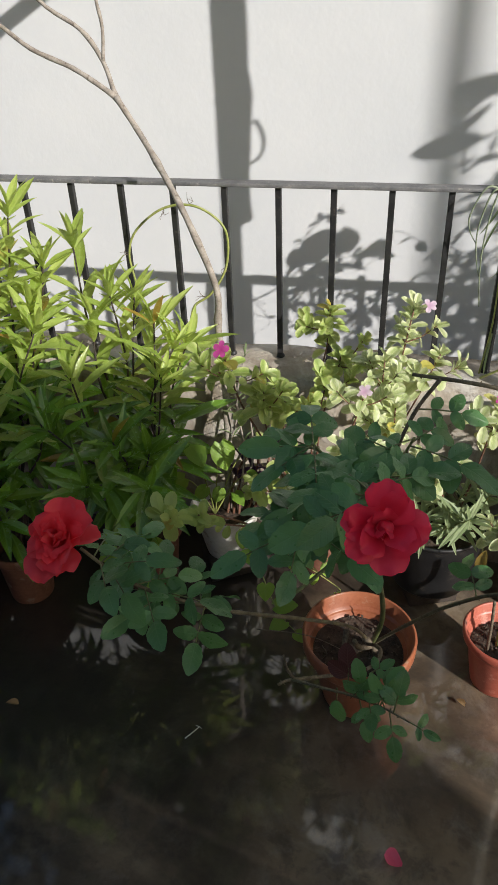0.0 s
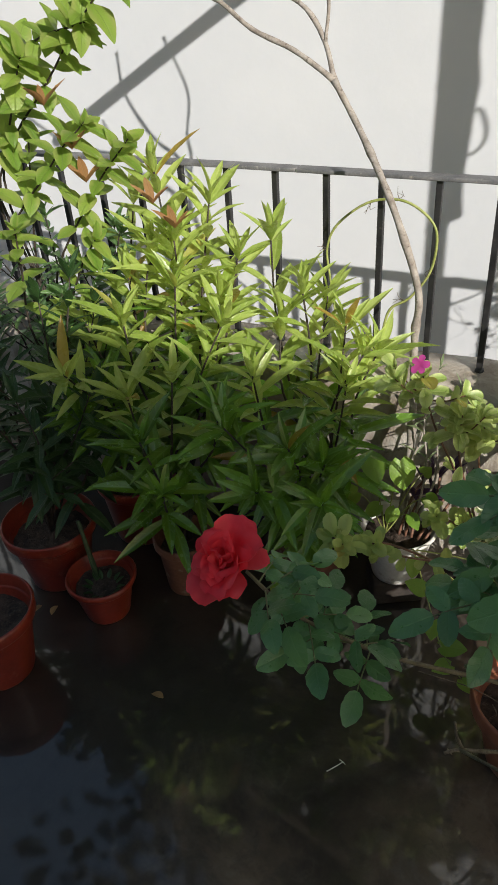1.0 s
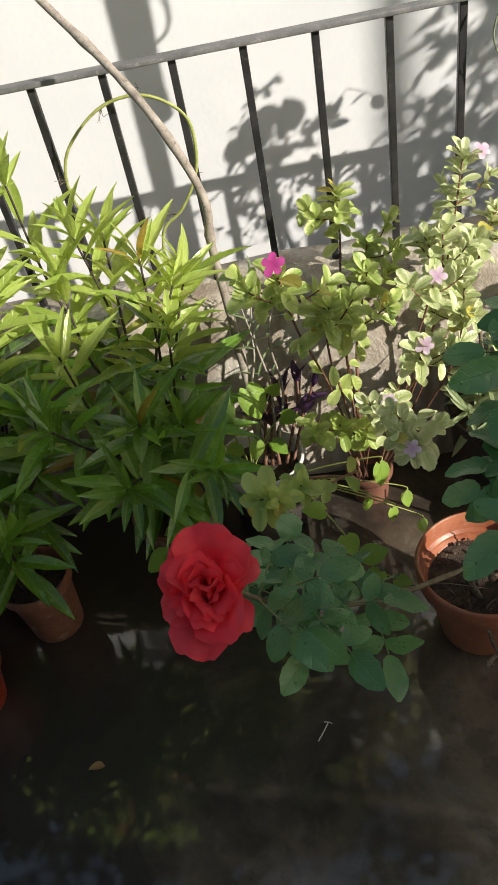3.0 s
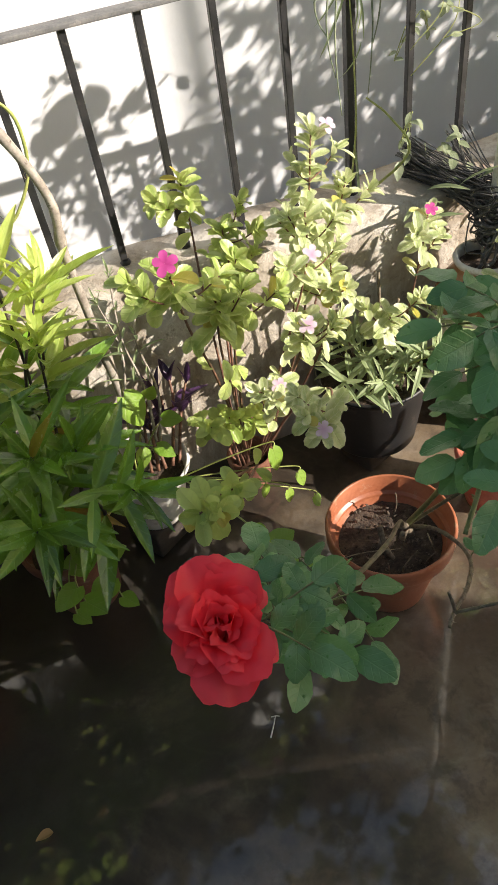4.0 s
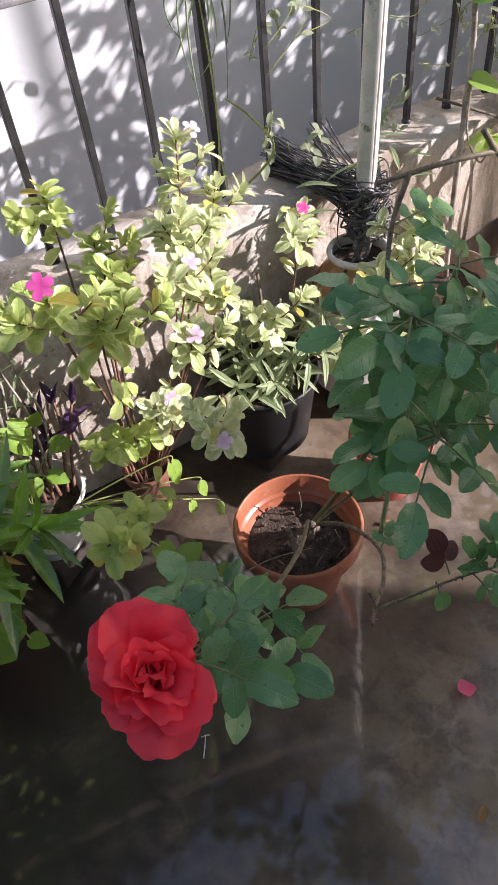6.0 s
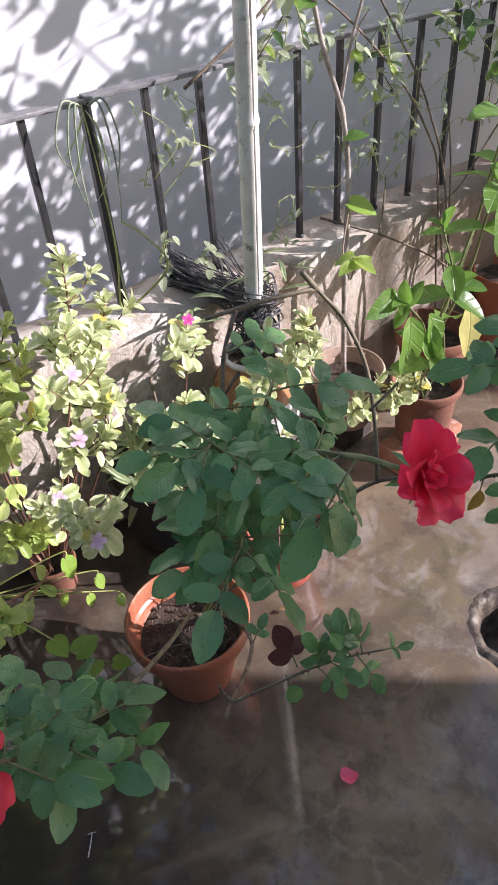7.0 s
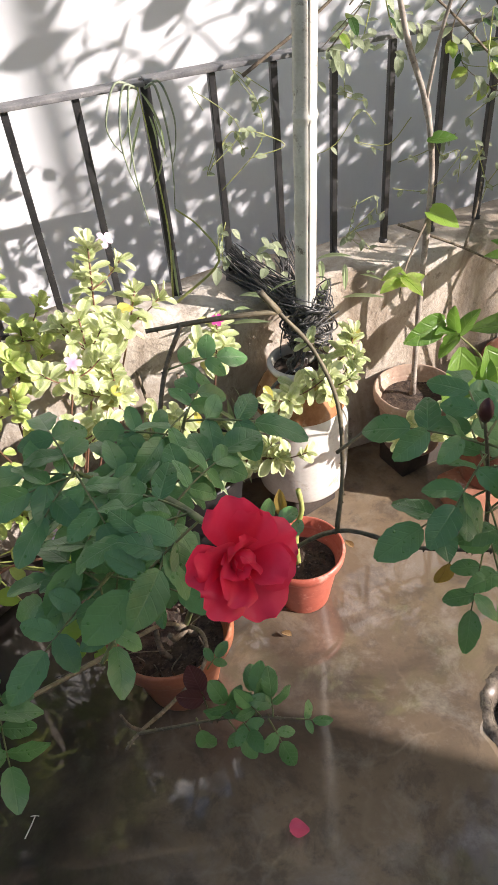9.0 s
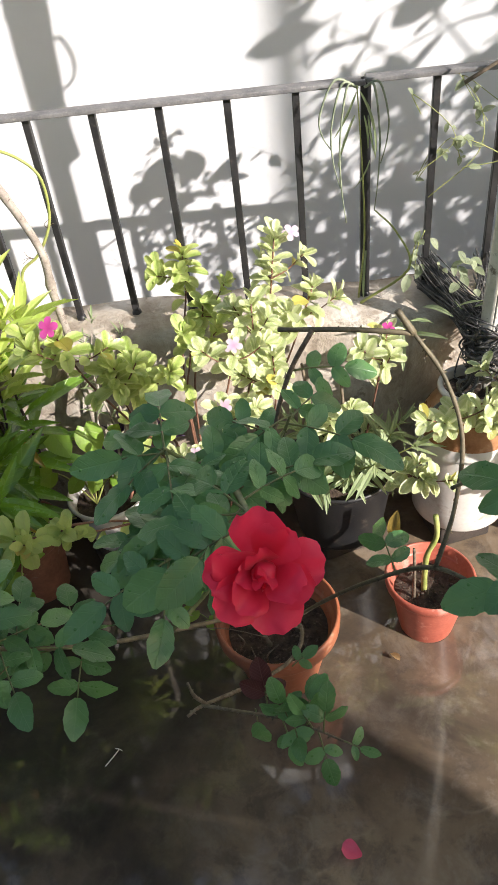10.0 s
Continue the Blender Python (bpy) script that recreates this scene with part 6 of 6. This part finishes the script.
for k in range(26):
    p = Vector((1.12 + 0.95 * rp.random(), 1.98 + rp.uniform(-0.06, 0.08), 0.86 + 0.34 * rp.random()))
    pts = [p]
    for j in range(3):
        pts.append(pts[-1] + Vector((rp.uniform(-0.10, 0.10), rp.uniform(-0.04, 0.03), rp.uniform(-0.08, 0.10))))
    line = stem_part(pts, 0.0013, 0.0007, TWIG if k % 2 else VINE, climb, "twig", 4, 0)
    for j in range(8):
        q, d = at_run(line, rp.random())
        leaf((FINE, FINE, DARK_OVATE, OVATE)[(k + j) % 4], q, jitter((0, -0.4, -0.1), 0.9, rp), (0, -0.5, 0.9), rp.uniform(0.018, 0.042), climb, rp)

for k in range(16):
    p = Vector((1.72 + 0.65 * rp.random(), 1.94 + rp.uniform(-0.08, 0.10), 0.55 + 0.50 * rp.random()))
    pts = [p]
    for j in range(3):
        pts.append(pts[-1] + Vector((rp.uniform(-0.08, 0.08), rp.uniform(-0.05, 0.03), rp.uniform(-0.05, 0.11))))
    line = stem_part(pts, 0.0016, 0.0009, TWIG, climb, "twig", 4, 0)
    for j in range(9):
        q, d = at_run(line, rp.random())
        leaf(DARK_OVATE if j % 3 else BROAD, q, jitter((0, -0.4, -0.1), 0.9, rp), (0, -0.5, 0.9), rp.uniform(0.035, 0.065), climb, rp)

# small trees beyond the terrace's sunny end, which dapple the wall
rt = random.Random(77)
WIDE = blades("tree_leaf", BIG_LEAF, 3, width=0.24, rise=0.6, fall=0.75, fold=0.2, droop=0.15, rows=5)


def small_tree(base, crown, spread, height, limbs, size, step, label, extra=()):
    tree = thing("small_tree", base, label, "tree", "small trees past the sunny end")
    b, c = Vector(base), Vector(crown)
    head = Crown()
    stem_part([b, b.lerp(c, 0.35) + Vector((0.03, 0.02, 0)), b.lerp(c, 0.7), c, c + Vector((0, 0, height * 0.45))], 0.026, 0.008, BARK, tree, "trunk", 10, 0.15)
    for k in range(limbs):
        f = (k + 0.5) / limbs
        a = k * 2.39
        r = spread * math.sqrt(rt.uniform(0.15, 1.0))
        foot = b.lerp(c, 0.75) + Vector((0, 0, height * 0.5 * f))
        tip = c + Vector((r * math.cos(a), 0.5 * r * math.sin(a), height * (f - 0.5) + rt.uniform(-0.06, 0.10)))
        line = stem_part(bowed(foot, tip, rt, 0.06), 0.007, 0.002, BARK, tree, "limb", 5)
        leafy(line, head, WIDE, rt, 0.25, 0.98, step, size, 2, (0.1, 0.9), crown=4, shrink=0.1)
    for foot, way, face, long in extra:
        stem_part([b.lerp(c, 0.9), b.lerp(c, 0.9).lerp(Vector(foot), 0.5) + Vector((0, 0, 0.06)), foot], 0.006, 0.002, BARK, tree, "limb", 5)
        leaf(WIDE, foot, way, face, long, head, rt)
    head.link("crown", BIG_LEAF, tree)
    return tree


bush = thing("bushy_shrub", (2.75, 1.60, 0.0), "tall bushy shrub arching over the sunny end of the railing", "shrub")
bush_head = Crown()
SPRIG = blades("bush_leaf", BIG_LEAF, 4, width=0.25, rise=0.6, fall=0.7, fold=0.2, droop=0.15, rows=5)
for k in range(5):
    stem_part([(2.75 + 0.05 * k, 1.60, 0.0), (2.72 + 0.10 * k, 1.62, 0.55), (2.35 + 0.32 * k, 1.60 + rt.uniform(-0.05, 0.05), 1.05 + 0.05 * k), (2.05 + 0.42 * k, 1.60, 1.45 + 0.1 * (k % 3))], 0.013, 0.005, BARK, bush, "stem", 7)
for k in range(1150):
    # twigs fill a leaning wedge that thins out towards its tip over the railing
    x = 1.94 + 2.3 * rt.random() ** 0.8
    top = min(1.95, 1.42 + (x - 1.98) * 2.1) if x < 2.38 else 1.74
    p = Vector((x, 1.60 + rt.uniform(-0.11, 0.11), rt.uniform(0.50 if x > 2.05 else 0.86, top)))
    if rt.random() < (0.72 if x < 2.35 else 0.35 if x < 2.6 else 0.0):
        continue
    way = jitter((-0.9, 0.1, 0.35), 0.55, rt)
    line = stem_part([p, p + way * 0.07 + Vector((0, 0, 0.008)), p + way * 0.14], 0.0022, 0.0010, BARK, bush, "twig", 4, 0)
    leafy(line, bush_head, SPRIG, rt, 0.1, 0.98, 0.030, rt.uniform(0.055, 0.095), 2, (0.1, 0.8), crown=3, shrink=0.1)
# a few long slender leaves reach up over the rest
SLIM = blades("slim_bush_leaf", BIG_LEAF, 3, width=0.13, rise=0.7, fall=0.8, fold=0.2, droop=0.1, rows=7)
for foot, way, long in (((2.10, 1.60, 1.78), (-1.0, 0.0, -0.25), 0.21), ((2.17, 1.60, 1.92), (-1.0, 0.0, -0.18), 0.20), ((2.42, 1.60, 1.86), (-0.8, 0.0, -0.50), 0.24), ((2.52, 1.60, 1.95), (-0.8, 0.0, -0.55), 0.26)):
    stem_part([Vector(foot) + Vector((0.30, 0.0, -0.25)), Vector(foot) + Vector((0.12, 0.0, -0.06)), foot], 0.004, 0.0016, BARK, bush, "twig", 5)
    leaf(SLIM, foot, way, SUNWARD, long, bush_head, rt)
bush_head.link("crown", BIG_LEAF, bush)
small_tree((4.05, 1.40, 0.0), (3.95, 1.45, 1.75), 0.62, 1.50, 44, 0.140, 0.060, "slim small tree at the far sunny end")

# a post past the house, whose soft shadow falls on the wall
post_bm = bmesh.new()
tube(post_bm, smooth_line([(6.985, -2.35, 0.0), (6.98, -2.35, 2.4), (6.985, -2.35, 4.8), (6.98, -2.35, 7.2)], 4), 0.030, 0.028, 10)
tagged(part("utility_post", post_bm, BARK), "tall plain post standing beyond the house", "post")

# ---- unseen foliage added overhead from the pole, dimming sky light and the wet floor's reflections ----
ro = random.Random(91)
# near-black leaves: their shade is put into the colour, so reflections stay dark
OVER_LEAF = leaf_material("blocker_leaf_dark", (0.020, 0.032, 0.016), (0.040, 0.058, 0.028), (0.05, 0.07, 0.03), gloss=0.8, glow=0.03, veins=18.0, shine=0.08)
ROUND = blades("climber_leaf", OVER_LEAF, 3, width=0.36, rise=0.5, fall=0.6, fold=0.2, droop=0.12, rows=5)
over = thing("overhead_blocker", (1.055, 1.850, 2.44), "unseen round-leaved foliage added overhead to dim sky and reflections", "climber")
over_leaves = Crown()
for k in range(64):
    far = Vector((2.7 - 4.7 * (k / 63) + ro.uniform(-0.15, 0.15), 2.62 - 0.60 * ro.random() ** 1.4, 2.45 + ro.uniform(-0.10, 0.40)))
    if k % 6 == 0:
        far.y -= 0.40
    start = Vector((1.055, 1.850, 2.44))
    line = stem_part([start, start.lerp(far, 0.4) + Vector((0, ro.uniform(0.0, 0.15), 0.12)), start.lerp(far, 0.75) + Vector((ro.uniform(-0.08, 0.08), 0.05, 0.05)), far], 0.005, 0.0018, DARK_STEM, over, "stem", 5)
    low_end = far.x < 0.2
    for j in range(85 if low_end else 14 if far.x < 1.0 else 105):
        p, d = at_run(line, ro.uniform(0.62, 1.0) if low_end else ro.uniform(0.25, 1.0) ** 0.7)
        p = p + Vector((ro.uniform(-0.20, 0.20), ro.uniform(-0.16, 0.14), ro.uniform(-0.10, 0.10)))
        if low_end and ro.random() < 0.5:
            p = Vector((p.x, ro.uniform(2.28, 2.58), ro.uniform(1.74, 2.42)))
        p.y = min(p.y, 2.58)
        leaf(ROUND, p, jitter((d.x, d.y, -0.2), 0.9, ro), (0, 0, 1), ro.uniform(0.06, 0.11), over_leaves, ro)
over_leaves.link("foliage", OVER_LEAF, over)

# ---- cactus stump and seedlings in the small pots ----
cactus = thing("cactus_stem", (-0.47, 1.51, 0.09), "ridged grey-green cactus stem leaning in the small red pot", "cactus")
stem_part([(-0.455, 1.51, 0.085), (-0.475, 1.52, 0.17), (-0.50, 1.535, 0.24)], 0.0070, 0.0058, CACTUS, cactus, "stem", 8, 0.3)
weeds = thing("seedlings", (-0.42, 1.49, 0.09), "tiny shaded seedlings in the small red pot", "seedlings", kind="stuff")
for k in range(14):
    a = k * 2.4
    leaf(DARK_OVATE, (-0.42 + 0.03 * math.cos(a), 1.49 + 0.03 * math.sin(a), 0.088), (math.cos(a), math.sin(a), 0.9), (0, 0, 1), 0.026, weeds, rp)
stump = thing("rose_stump", (0.88, 1.60, 0.11), "pruned pale green thorny stump in the small red pot", "stump")
line = smooth_line([(0.868, 1.60, 0.10), (0.868, 1.605, 0.20), (0.885, 1.61, 0.255), (0.880, 1.612, 0.31)], 5)
bm = bmesh.new()
tube(bm, line, 0.0062, 0.0050, 9, 0.2)
thorns(bm, line, 22, 0.005, rp)
part("stem", bm, VINE, stump)
stem_part([(0.845, 1.585, 0.10), (0.840, 1.575, 0.20), (0.835, 1.57, 0.27)], 0.0036, 0.0030, TWIG, stump, "stem")

# ---- bits on the floor ----
def small_blade(name, mesh, at, turn, size, label, category, tilt=8):
    ob = new(name, mesh)
    ob.matrix_basis = pose(at[0], at[1], at[2], tilt, 0, turn) @ Matrix.Diagonal((size, size, size, 1))
    return tagged(ob, label, category)


small_blade("fallen_petal", petal_mesh(FALLEN_PETAL, 0.48, 0.5, 0.1, 5), (0.690, 1.148, 0.006), 70, 0.034, "fallen pink rose petal on the wet floor", "petal", 4)
small_blade("fallen_leaf", CURLED[0], (0.560, 1.000, 0.010), 120, 0.028, "small dry yellow-brown leaf on the wet floor", "leaf")
small_blade("fallen_leaf", CURLED[1], (0.808, 1.505, 0.009), 40, 0.024, "small curled dry leaf on the sunlit floor", "leaf")
small_blade("fallen_leaf", CURLED[2], (1.030, 1.667, 0.009), 10, 0.030, "small yellow leaf beside the red pot", "leaf")
small_blade("fallen_leaf", CURLED[1], (-0.155, 1.324, 0.010), 95, 0.028, "pale dropped flower on the dark floor", "leaf", 20)
small_blade("fallen_leaf", CURLED[0], (-0.545, 1.415, 0.010), 15, 0.034, "grey dry leaf scrap near the red pots", "leaf")
small_blade("fallen_leaf", CURLED[2], (-0.590, 1.430, 0.010), 160, 0.030, "grey dry leaf scrap near the red pots", "leaf")
twig_bm = bmesh.new()
tube(twig_bm, smooth_line([(0.232, 1.318, 0.004), (0.245, 1.335, 0.005), (0.254, 1.348, 0.006)], 3), 0.0013, 0.0010, 5)
tube(twig_bm, smooth_line([(0.247, 1.350, 0.007), (0.255, 1.348, 0.008), (0.261, 1.345, 0.007)], 3), 0.0010, 0.0008, 5)
tagged(part("fallen_stalk", twig_bm, WHITE_POT), "tiny pale dropped stalk on the dark wet floor", "stalk")
straw = bmesh.new()
tube(straw, smooth_line([(0.36, 1.47, 0.20), (0.47, 1.46, 0.215), (0.56, 1.45, 0.19)], 4), 0.0011, 0.0008, 5)
tagged(part("straw", straw, TWIG), "thin dry straw across the rim of the orange pot", "straw")
